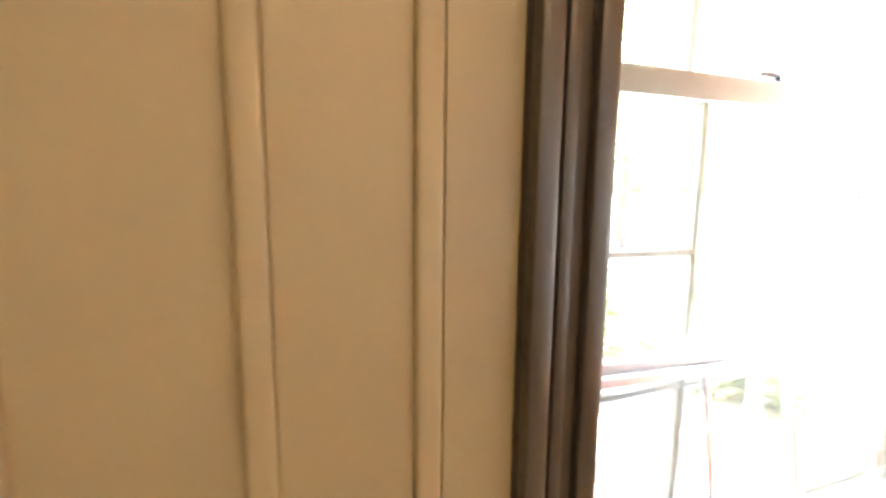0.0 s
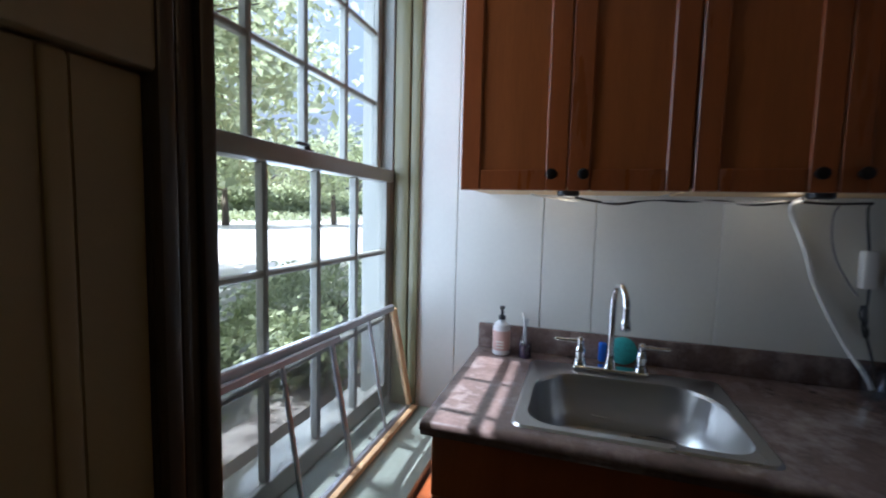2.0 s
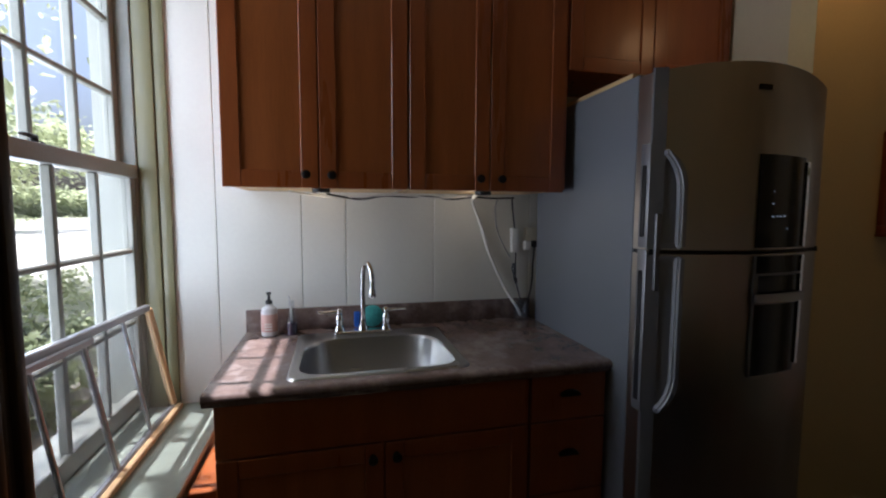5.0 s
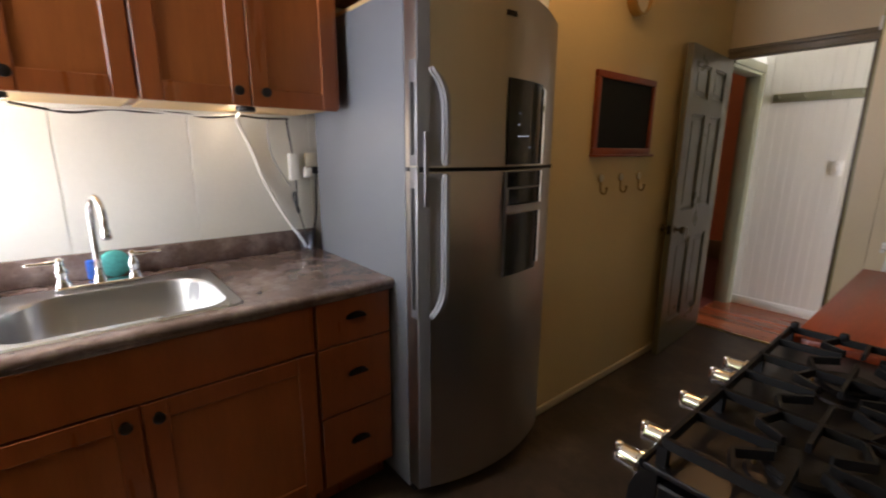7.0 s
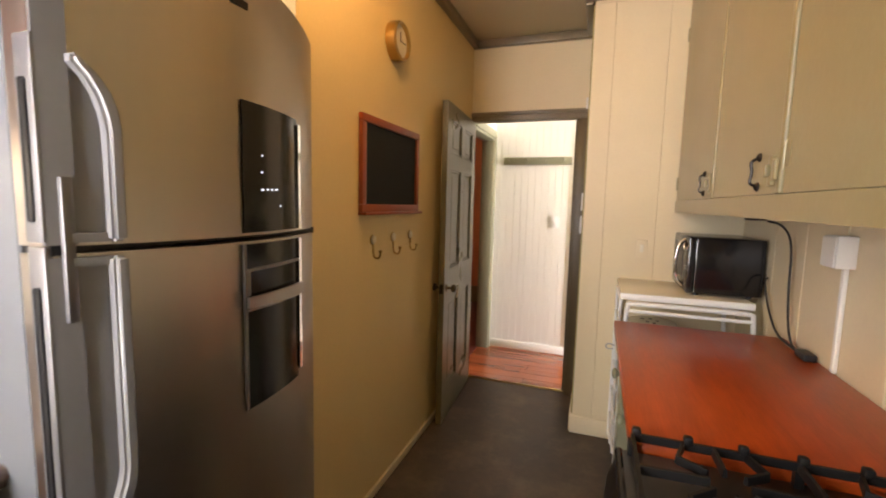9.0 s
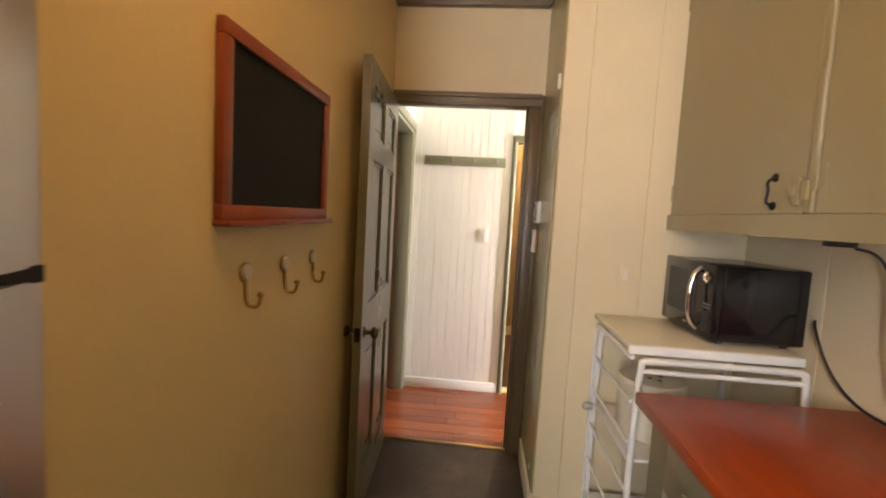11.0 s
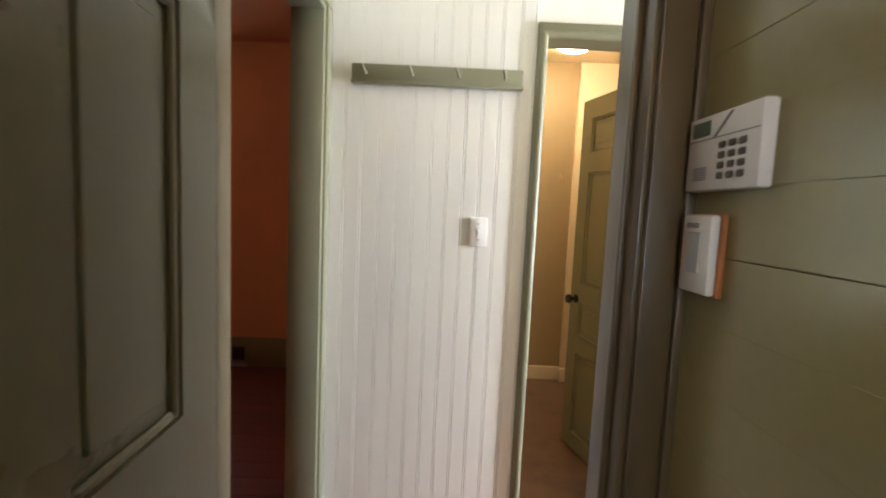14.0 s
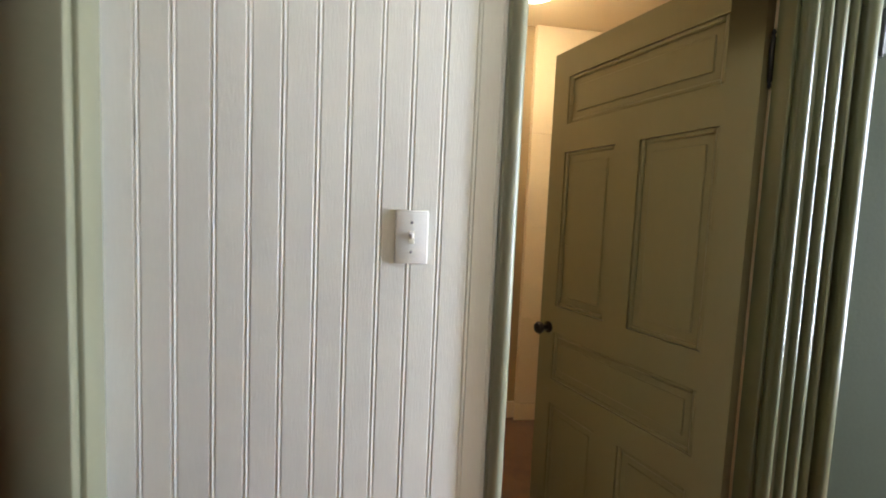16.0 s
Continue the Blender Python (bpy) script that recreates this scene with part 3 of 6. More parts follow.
# ---- sink counter ----
def shaker(parent, x, y0, y1, z0, z1, name="door", stile=0.062, knob=None, pull=None, thick=0.02):
    """A framed door facing +x with a recessed panel, under a cabinet."""
    d = part(name, bx(x - thick + 0.008, x - 0.008, y0 + 0.01, y1 - 0.01, z0 + 0.01, z1 - 0.01), CHERRY_IN, parent)
    f = 0.0028
    part("stile", bx(x - thick, x, y0, y0 + stile, z0, z1, f), CHERRY, d)
    part("stile", bx(x - thick, x, y1 - stile, y1, z0, z1, f), CHERRY, d)
    part("rail", bx(x - thick, x - 0.0006, y0 + stile, y1 - stile, z0, z0 + stile, f), CHERRY, d)
    part("rail", bx(x - thick, x - 0.0006, y0 + stile, y1 - stile, z1 - stile, z1, f), CHERRY, d)
    if knob:
        part("knob", lathe(bmesh.new(), [(0.010, 0), (0.007, 0.006), (0.007, 0.014), (0.016, 0.020), (0.016, 0.027), (0.010, 0.031)], (x, *knob), "x", 18), DARK_METAL, d, "dark bronze round knob")
    return d


base = thing("base_cabinet", "cherry stained sink base cabinet with two closed doors", "cabinet", (-1.3, 0.63, 0))
part("carcass", bx(SINK_X + 0.02, -0.992, 0.112, 1.148, 0.10, 0.72, 0.002), CHERRY, base)
for b in [(-1.008, -0.992, 0.112, 1.148, 0.721, 0.867), (SINK_X + 0.02, -1.009, 0.112, 0.130, 0.721, 0.867), (SINK_X + 0.02, -1.009, 1.130, 1.148, 0.721, 0.867)]:
    part("carcass_panel", bx(*b), CHERRY, base)
part("toe_kick", bx(SINK_X + 0.02, -1.05, 0.115, 1.146, 0.0, 0.10), CHERRY, base)
part("false_drawer_front", bx(-0.991, -0.970, 0.116, 1.143, 0.690, 0.858, 0.002), CHERRY, base)
shaker(base, -0.970, 0.116, 0.626, 0.115, 0.683, knob=(0.590, 0.640))
shaker(base, -0.970, 0.631, 1.143, 0.115, 0.683, knob=(0.668, 0.640))
part("bracket", bx(-1.45, -1.02, 0.02, 0.110, 0.30, 0.57, 0.004), CHERRY, base)
dr = thing("drawer_cabinet", "cherry stained cabinet with three closed drawers", "cabinet", (-1.3, 1.31, 0))
part("carcass", bx(SINK_X + 0.02, -0.992, 1.152, 1.458, 0.10, 0.868, 0.002), CHERRY, dr)
part("toe_kick", bx(SINK_X + 0.02, -1.05, 1.154, 1.456, 0.0, 0.10), CHERRY, dr)
for z0, z1 in ((0.690, 0.858), (0.413, 0.684), (0.115, 0.407)):
    f = part("drawer_front", bx(-0.991, -0.970, 1.156, 1.455, z0, z1, 0.002), CHERRY, dr)
    bm = bmesh.new()
    zc = (z0 + z1) / 2 + 0.01
    n = 12
    prism(bm, [(-0.040, 0.0)] + [(-0.040 * math.cos(math.pi * i / n), 0.022 * math.sin(math.pi * i / n)) for i in range(1, n)] + [(0.040, 0.0)], lambda u, v, w: Vector((-0.970 + w, 1.305 + u, zc + v)), 0.022)
    bmesh.ops.bevel(bm, geom=list(bm.edges), offset=0.004, segments=2, affect="EDGES")
    part("cup_pull", bm, DARK_METAL, f, "dark bronze cup pull")

top = thing("sink_countertop", "brown marbled laminate countertop with rounded front edge", "countertop", (-1.3, 0.8, 0.87))
SKX0, SKX1, SKY0, SKY1 = -1.545, -1.010, 0.325, 0.935      # sink rim
bm = bmesh.new()
def ring4(x0, x1, y0, y1, z):
    return [bm.verts.new(p) for p in ((x0, y0, z), (x1, y0, z), (x1, y1, z), (x0, y1, z))]
o_t, i_t = ring4(SINK_X + 0.001, -0.985, 0.087, 1.462, 0.905), ring4(SKX0 + 0.02, SKX1 - 0.02, SKY0 + 0.02, SKY1 - 0.02, 0.905)
o_b, i_b = ring4(SINK_X + 0.001, -0.985, 0.087, 1.462, 0.868), ring4(SKX0 + 0.02, SKX1 - 0.02, SKY0 + 0.02, SKY1 - 0.02, 0.868)
for i in range(4):
    j = (i + 1) % 4
    for q in ((o_t[i], o_t[j], i_t[j], i_t[i]), (o_b[i], o_b[j], i_b[j], i_b[i]), (o_t[i], o_t[j], o_b[j], o_b[i]), (i_t[i], i_t[j], i_b[j], i_b[i])):
        bm.faces.new(q)
bmesh.ops.recalc_face_normals(bm, faces=bm.faces)
part("slab", bm, LAMINATE, top)
nose = [(-0.986, 0.905), (-0.962, 0.9048), (-0.953, 0.900), (-0.949, 0.893), (-0.948, 0.885), (-0.951, 0.879), (-0.956, 0.876), (-0.956, 0.868), (-0.960, 0.862), (-0.986, 0.862)]
part("front_edge", prism(bmesh.new(), nose, lambda u, v, w: Vector((u, 0.087 + w, v)), 1.398), LAMINATE, top)
part("backsplash", bx(SINK_X + 0.001, SINK_X + 0.021, 0.087, 1.462, 0.905, 1.005, 0.005, 2), LAMINATE, top)


def rounded(x0, x1, y0, y1, r, n=8, rb=None):
    pts = []
    rb = rb or r
    for cx, cy, a0, rr in ((x1 - r, y1 - r, 0, r), (x0 + rb, y1 - rb, 90, rb), (x0 + rb, y0 + rb, 180, rb), (x1 - r, y0 + r, 270, r)):
        for i in range(n + 1):
            a = radians(a0 + 90 * i / n)
            pts.append((cx + rr * math.cos(a), cy + rr * math.sin(a)))
    return pts


sink = thing("sink", "brushed stainless steel single bowl drop-in sink", "sink", (-1.28, 0.63, 0.9))
bm = bmesh.new()
loops = []
for (a, b, c, d, r, rb), z in [((SKX0 - 0.006, SKX1 + 0.006, SKY0 - 0.006, SKY1 + 0.006, 0.03, 0.03), 0.9055), ((SKX0, SKX1, SKY0, SKY1, 0.03, 0.03), 0.911), ((SKX0 + 0.095, SKX1 - 0.03, SKY0 + 0.028, SKY1 - 0.028, 0.075, 0.15), 0.909),
                               ((SKX0 + 0.10, SKX1 - 0.035, SKY0 + 0.034, SKY1 - 0.034, 0.075, 0.15), 0.900), ((SKX0 + 0.108, SKX1 - 0.043, SKY0 + 0.042, SKY1 - 0.042, 0.075, 0.145), 0.78), ((SKX0 + 0.13, SKX1 - 0.065, SKY0 + 0.065, SKY1 - 0.065, 0.07, 0.13), 0.742), ((SKX0 + 0.18, SKX1 - 0.12, SKY0 + 0.13, SKY1 - 0.13, 0.06, 0.1), 0.735)]:
    loops.append([bm.verts.new((x, y, z)) for x, y in rounded(a, b, c, d, r, 8, rb)])
for a, b in zip(loops, loops[1:]):
    for i in range(len(a)):
        bm.faces.new((a[i], a[(i + 1) % len(a)], b[(i + 1) % len(a)], b[i]))
bm.faces.new(loops[-1])
bmesh.ops.recalc_face_normals(bm, faces=bm.faces)
part("bowl", bm, STEEL, sink)
part("drain", lathe(bmesh.new(), [(0.045, 0), (0.045, 0.003), (0.036, 0.003), (0.030, 0.001)], (-1.27, 0.63, 0.736)), CHROME, sink)
fau = thing("faucet", "polished chrome gooseneck faucet with two lever handles", "faucet", (-1.50, 0.59, 0.91))
FX, FY = -1.515, 0.595
part("deck_plate", bx(FX - 0.028, FX + 0.028, FY - 0.125, FY + 0.125, 0.911, 0.926, 0.007, 3), CHROME, fau)
part("spout", tube(bmesh.new(), [(FX, FY, 0.925), (FX, FY, 1.13), (FX + 0.006, FY + 0.002, 1.20), (FX + 0.055, FY + 0.018, 1.238), (FX + 0.104, FY + 0.034, 1.19), (FX + 0.104, FY + 0.034, 1.12)], 0.0115, 14), CHROME, fau)
part("collar", lathe(bmesh.new(), [(0.024, 0), (0.020, 0.012), (0.014, 0.035), (0.013, 0.05)], (FX, FY, 0.924)), CHROME, fau)
part("aerator", lathe(bmesh.new(), [(0.013, 0), (0.0155, 0.006), (0.0155, 0.03), (0.012, 0.038)], (FX + 0.104, FY + 0.034, 1.088)), CHROME, fau)
for s in (-1, 1):
    h = part("handle_base", lathe(bmesh.new(), [(0.024, 0), (0.021, 0.01), (0.014, 0.03), (0.018, 0.045), (0.018, 0.055), (0.013, 0.065), (0.010, 0.085), (0.013, 0.092), (0.005, 0.1)], (FX, FY + s * 0.102, 0.924)), CHROME, fau)
    bm = bmesh.new()
    lathe(bm, [(0.006, 0), (0.008, 0.02), (0.005, 0.05), (0.0065, 0.078), (0.003, 0.088)], (FX, FY + s * 0.105, 1.010), "y" if s > 0 else "-y", 14)
    part("lever", bm, CHROME, h)

# ---- upper cabinets over the sink ----
def upper(y0, y1, name_label):
    c = thing("upper_cabinet", name_label, "cabinet", (-1.4, (y0 + y1) / 2, 1.53), group="cherry upper cabinets")
    part("carcass", bx(SINK_X + 0.001, -1.272, y0, y1, 1.545, 2.595, 0.001), CHERRY, c)
    part("underside", bx(SINK_X + 0.002, -1.29, y0 + 0.016, y1 - 0.016, 1.538, 1.5445), MAPLE, c, "pale raw plywood underside")
    m = (y0 + y1) / 2
    shaker(c, -1.25, y0 + 0.002, m - 0.0015, 1.533, 2.59, knob=(m - 0.045, 1.580))
    shaker(c, -1.25, m + 0.0015, y1 - 0.002, 1.533, 2.59, knob=(m + 0.045, 1.580))
    return c


upper(0.098, 0.757, "cherry stained upper cabinet with two framed doors")
upper(0.760, 1.416, "cherry stained upper cabinet with two framed doors")
c = thing("over_fridge_cabinet", "cherry stained short cabinet above the fridge", "cabinet", (-1.4, 1.83, 2.04))
part("carcass", bx(SINK_X + 0.001, -1.272, 1.428, 2.234, 2.045, 2.595, 0.001), CHERRY, c)
part("side_panel", bx(SINK_X + 0.001, -1.262, 1.4175, 1.4270, 1.545, 2.595), CHERRY, c)
shaker(c, -1.25, 1.430, 1.829, 2.035, 2.59)
shaker(c, -1.25, 1.832, 2.232, 2.035, 2.59)

# ---- fridge ----
fr = thing("fridge", "stainless steel top-freezer fridge with curved doors and dispenser", "fridge", (-1.1, 1.83, 0))
FY0, FY1, FXB = 1.467, 2.195, -0.865
part("body", bx(-1.60, FXB, FY0, FY1, 0.03, 1.905, 0.004), FRIDGE_SIDE, fr, "grey textured side panels")
part("top_board", bx(-1.58, FXB - 0.05, FY0 + 0.01, FY1 - 0.01, 1.906, 1.925, 0.003), MAPLE, fr)
part("plinth", bx(-1.55, -0.86, FY0 + 0.02, FY1 - 0.02, 0.0, 0.03), BLACK_PLASTIC, fr)


def fx(y):
    """Bulge of the curved fridge front."""
    u = (y - (FY0 + FY1) / 2) / ((FY1 - FY0) / 2)
    return -0.715 - 0.085 * u * u


def curved(z0, z1, y0=FY0, y1=FY1, off=0.0, back=None, n=24, top_drop=0.0):
    """A slab that follows the curved fridge front."""
    ys = [y0 + (y1 - y0) * i / n for i in range(n + 1)]
    bm = bmesh.new()
    drop = [top_drop * ((y - (FY0 + FY1) / 2) / ((FY1 - FY0) / 2)) ** 2 for y in ys]
    front_b = [bm.verts.new((fx(y) + off, y, z0)) for y in ys]
    front_t = [bm.verts.new((fx(y) + off, y, z1 - d)) for y, d in zip(ys, drop)]
    back_b = [bm.verts.new((back if back is not None else fx(y) + off - 0.008, y, z0)) for y in ys]
    back_t = [bm.verts.new((back if back is not None else fx(y) + off - 0.008, y, z1 - d)) for y, d in zip(ys, drop)]
    for i in range(n):
        bm.faces.new((front_b[i], front_b[i + 1], front_t[i + 1], front_t[i]))
        bm.faces.new((back_b[i], back_t[i], back_t[i + 1], back_b[i + 1]))
        bm.faces.new((front_t[i], front_t[i + 1], back_t[i + 1], back_t[i]))
        bm.faces.new((front_b[i], back_b[i], back_b[i + 1], front_b[i + 1]))
    bm.faces.new((front_b[0], front_t[0], back_t[0], back_b[0]))
    bm.faces.new((front_b[-1], back_b[-1], back_t[-1], front_t[-1]))
    bmesh.ops.recalc_face_normals(bm, faces=bm.faces)
    return bm


d1 = part("freezer_door", curved(1.328, 1.928, back=FXB + 0.002, top_drop=0.035), FRIDGE_STEEL, fr)
d2 = part("fridge_door", curved(0.06, 1.314, back=FXB + 0.002), FRIDGE_STEEL, fr)
part("gasket", bx(FXB - 0.001, -0.79, FY0 + 0.006, FY1 - 0.006, 1.312, 1.33), BLACK_PLASTIC, fr)
def front_ribbon(outline, depth, off=0.0):
    """An outline in (y, z) laid on the curved fridge front and raised from it."""
    return prism(bmesh.new(), outline, lambda u, v, w: Vector((fx(u) + off + w, u, v)), depth)


for d, zb, tip, flip in ((d1, 1.334, 1.652, 1), (d2, 1.308, 0.782, -1)):
    zl, zh = sorted((zb, tip))
    part("edge_trim", bx(-0.838, -0.792, FY0 - 0.003, FY0 + 0.012, zl, zh + 0.02, 0.004, 2), SILVER, d)
    part("edge_slot", bx(-0.824, -0.807, FY0 - 0.0045, FY0 - 0.002, zl + 0.035, zh - 0.05, 0.004), BLACK_PLASTIC, d)
    part("side_band", curved(zl - 0.004 if flip > 0 else 0.065, 1.905 if flip > 0 else zh, FY0 + 0.001, FY0 + 0.040, 0.007, n=6), SILVER, d)
    part("handle_recess", curved(zl + (0 if flip > 0 else 0.03), zh - (0.03 if flip > 0 else 0), FY0 + 0.0405, FY0 + 0.078, 0.0015, n=8), RECESS_SILVER, d)
    arc = [(FY0 + 0.098, zb), (FY0 + 0.098, tip - 0.120 * flip), (FY0 + 0.095, tip - 0.090 * flip), (FY0 + 0.086, tip - 0.060 * flip), (FY0 + 0.070, tip - 0.032 * flip), (FY0 + 0.048, tip - 0.008 * flip), (FY0 + 0.036, tip),
           (FY0 + 0.036, tip - 0.018 * flip), (FY0 + 0.052, tip - 0.040 * flip), (FY0 + 0.064, tip - 0.066 * flip), (FY0 + 0.072, tip - 0.096 * flip), (FY0 + 0.076, tip - 0.125 * flip), (FY0 + 0.076, zb)]
    bm = front_ribbon(arc, 0.026, 0.002)
    bmesh.ops.recalc_face_normals(bm, faces=bm.faces)
    bmesh.ops.bevel(bm, geom=[e for e in bm.edges if len(e.link_faces) == 2 and e.calc_face_angle(0) > 1.0], offset=0.006, segments=3, affect="EDGES")
    part("handle", bm, HANDLE_SILVER, d, "bright satin silver handle rim")
    part("handle_end", curved(min(zb, zb + 0.016 * flip), max(zb, zb + 0.016 * flip), FY0 + 0.030, FY0 + 0.090, 0.012, n=5), SILVER, d)
part("panel", curved(1.335, 1.640, 1.815, 2.040, 0.006, n=10, top_drop=0.012), BLACK_GLOSS, d1, "black gloss control panel")
part("panel", curved(0.902, 1.308, 1.815, 2.040, 0.006, n=10), BLACK_GLOSS, d2, "black gloss water dispenser panel")
part("panel_trim", curved(1.335, 1.622, 2.040, 2.056, 0.012, n=3), CHROME, d1)
part("panel_trim", curved(0.925, 1.308, 2.040, 2.056, 0.012, n=3), CHROME, d2)
part("panel_edge", curved(0.902, 1.308, 1.809, 1.8155, 0.010, n=2), SILVER, d2)
part("dispenser_lip", curved(1.152, 1.184, 1.806, 2.044, 0.026, n=10), STEEL, d2, "shiny curved lip of the water dispenser")
part("dispenser_bar", curved(1.243, 1.250, 1.815, 2.040, 0.011, n=8), SILVER, d2)
part("dispenser_catch", curved(1.185, 1.243, 1.806, 1.822, 0.014, n=2), SILVER, d2)
part("badge", curved(1.842, 1.858, 1.795, 1.843, 0.004, n=4), DARK_METAL, d1, "small dark maker's badge")
part("clip", bx(fx(FY0 + 0.02) + 0.004, fx(FY0 + 0.02) + 0.016, FY0 + 0.018, FY0 + 0.036, 1.195, 1.445, 0.003, 2), SILVER, d1, "small silver door clip")
for y, z, w in ((1.872, 1.478, 0.007), (1.872, 1.436, 0.012), (1.892, 1.437, 0.008), (1.908, 1.437, 0.010), (1.926, 1.438, 0.014), (1.946, 1.396, 0.006), (1.876, 1.518, 0.003)):
    part("indicator", curved(z, z + 0.004, y, y + w * 0.7, 0.008, n=1), LED, d1)

# ---- stove ----
st = thing("gas_stove", "black gas stove with cast iron grates and chrome knobs", "stove", (0.45, 1.67, 0))
SX0, SX1, SY0, SY1 = 0.152, 0.795, 1.24, 2.0
part("body", bx(SX0 + 0.012, SX1, SY0, SY1, 0.06, 0.86, 0.004), BLACK_ENAMEL, st)
part("feet_plinth", bx(SX0 + 0.05, SX1 - 0.02, SY0 + 0.02, SY1 - 0.02, 0.0, 0.06), BLACK_PLASTIC, st)
part("oven_door", bx(SX0 - 0.020, SX0 + 0.011, SY0 + 0.006, SY1 - 0.006, 0.20, 0.74, 0.006, 2), BLACK_GLOSS, st)
hd = part("door_handle", tube(bmesh.new(), [(SX0 - 0.055, SY0 + 0.05, 0.71), (SX0 - 0.055, SY1 - 0.05, 0.71)], 0.012, 12, 0), CHROME, st)
for y in (SY0 + 0.08, SY1 - 0.08):
    part("handle_post", cyl(bmesh.new(), (SX0 - 0.055, y, 0.71), (SX0 - 0.02, y, 0.71), 0.008, n=10), CHROME, hd)
ctl = [(0.0, 0.875), (-0.018, 0.868), (-0.032, 0.83), (-0.036, 0.77), (0.012, 0.765), (0.012, 0.875)]
part("control_panel", prism(bmesh.new(), ctl, lambda u, v, w: Vector((SX0 + u, SY0 + 0.002 + w, v)), SY1 - SY0 - 0.004), BLACK_ENAMEL, st)
part("cooktop", bx(SX0 - 0.012, SX1, SY0 - 0.002, SY1 + 0.0, 0.876, 0.889, 0.004, 2), BLACK_ENAMEL, st)
part("front_lip", tube(bmesh.new(), [(SX0 - 0.012, SY0, 0.883), (SX0 - 0.012, SY1, 0.883)], 0.009, 10, 0), BLACK_GLOSS, st)
for y in (1.280, 1.378, 1.552, 1.724, 1.812):
    k = part("knob", lathe(bmesh.new(), [(0.026, 0), (0.026, 0.006), (0.020, 0.010), (0.019, 0.040), (0.015, 0.044)], (SX0 - 0.026, y, 0.850), "-x", 20), CHROME, st, "chrome stove knob")
    part("grip", bx(SX0 - 0.080, SX0 - 0.066, y - 0.007, y + 0.007, 0.830, 0.871, 0.004, 2), CHROME, k)
BURNERS = ((0.315, 1.375, 0.045), (0.61, 1.375, 0.036), (0.315, 1.765, 0.048), (0.61, 1.865, 0.040), (0.465, 1.58, 0.042))
for cx, cy, r in BURNERS:
    bn = part("burner", lathe(bmesh.new(), [(r + 0.026, 0), (r + 0.022, 0.006), (r + 0.004, 0.009), (r, 0.012), (r, 0.020), (r + 0.004, 0.022)], (cx, cy, 0.888), n=32), BURNER_METAL, st, "dull dark metal burner ring")
    part("cap", lathe(bmesh.new(), [(r + 0.004, 0), (r + 0.006, 0.004), (r, 0.009), (r * 0.4, 0.011)], (cx, cy, 0.9105), n=32), CAST_IRON, bn)
    part("igniter", cyl(bmesh.new(), (cx - r - 0.010, cy - 0.012, 0.888), (cx - r - 0.010, cy - 0.012, 0.909), 0.003, n=8), BRASS, bn)


def bar(bm, p, q, w=0.009, h=0.013):
    p, q = Vector(p), Vector(q)
    d = (q - p).normalized()
    s = Vector((-d.y, d.x, 0)).normalized() * w / 2
    vs = [bm.verts.new(e + o + Vector((0, 0, z))) for e in (p, q) for o, z in ((-s, 0), (s, 0), (s * 0.7, h), (-s * 0.7, h))]
    for f in ((0, 1, 2, 3), (7, 6, 5, 4), (0, 4, 5, 1), (1, 5, 6, 2), (2, 6, 7, 3), (3, 7, 4, 0)):
        bm.faces.new([vs[i] for i in f])


for gy0, gy1 in ((1.255, 1.494), (1.498, 1.734), (1.738, 1.985)):
    bm = bmesh.new()
    gx0, gx1, z = SX0 + 0.012, SX1 - 0.04, 0.922
    gm, ym = (gx0 + gx1) / 2, (gy0 + gy1) / 2
    for a, b in (((gx0, gy0), (gx1, gy0)), ((gx0, gy1), (gx1, gy1)), ((gx0, gy0), (gx0, gy1)), ((gx1, gy0), (gx1, gy1))):
        bar(bm, (*a, z), (*b, z), 0.011, 0.016)
    # fingers bent towards each burner
    for cx in (0.315, 0.61):
        for sx in (-1, 1):
            ex = (gx0 if sx < 0 else gm) if cx < 0.46 else (gm if sx < 0 else gx1)
            bar(bm, (ex, ym, z), (cx + sx * 0.032, ym, z + 0.003), 0.010, 0.016)
            for sy, ey in ((-1, gy0), (1, gy1)):
                k = (cx + sx * 0.075, ym + sy * 0.062, z)
                bar(bm, (cx + sx * 0.055, ey, z), k, 0.009, 0.016)
                bar(bm, k, (cx + sx * 0.030, ym + sy * 0.026, z + 0.003), 0.009, 0.016)
        for ey in (gy0, gy1):
            bar(bm, (cx, ey, z), (cx, ym + (ey - ym) * 0.30, z + 0.003), 0.009, 0.016)
    bar(bm, (gm, gy0, z), (gm, gy1, z), 0.010, 0.016)
    for x in (gx0, gm, gx1):
        for y in (gy0, gy1):
            box(bm, x - 0.008, x + 0.008, y - 0.008, y + 0.008, 0.889, z + 0.001)
    if gy1 > 1.9:
        for i in range(7):
            box(bm, gx0 - 0.002 + i * 0.098, gx0 + 0.016 + i * 0.098, gy1 - 0.009, gy1 + 0.009, z + 0.010, z + 0.030, 0.005, 2)
    bmesh.ops.recalc_face_normals(bm, faces=bm.faces)
    part("grate", bm, CAST_IRON, st)

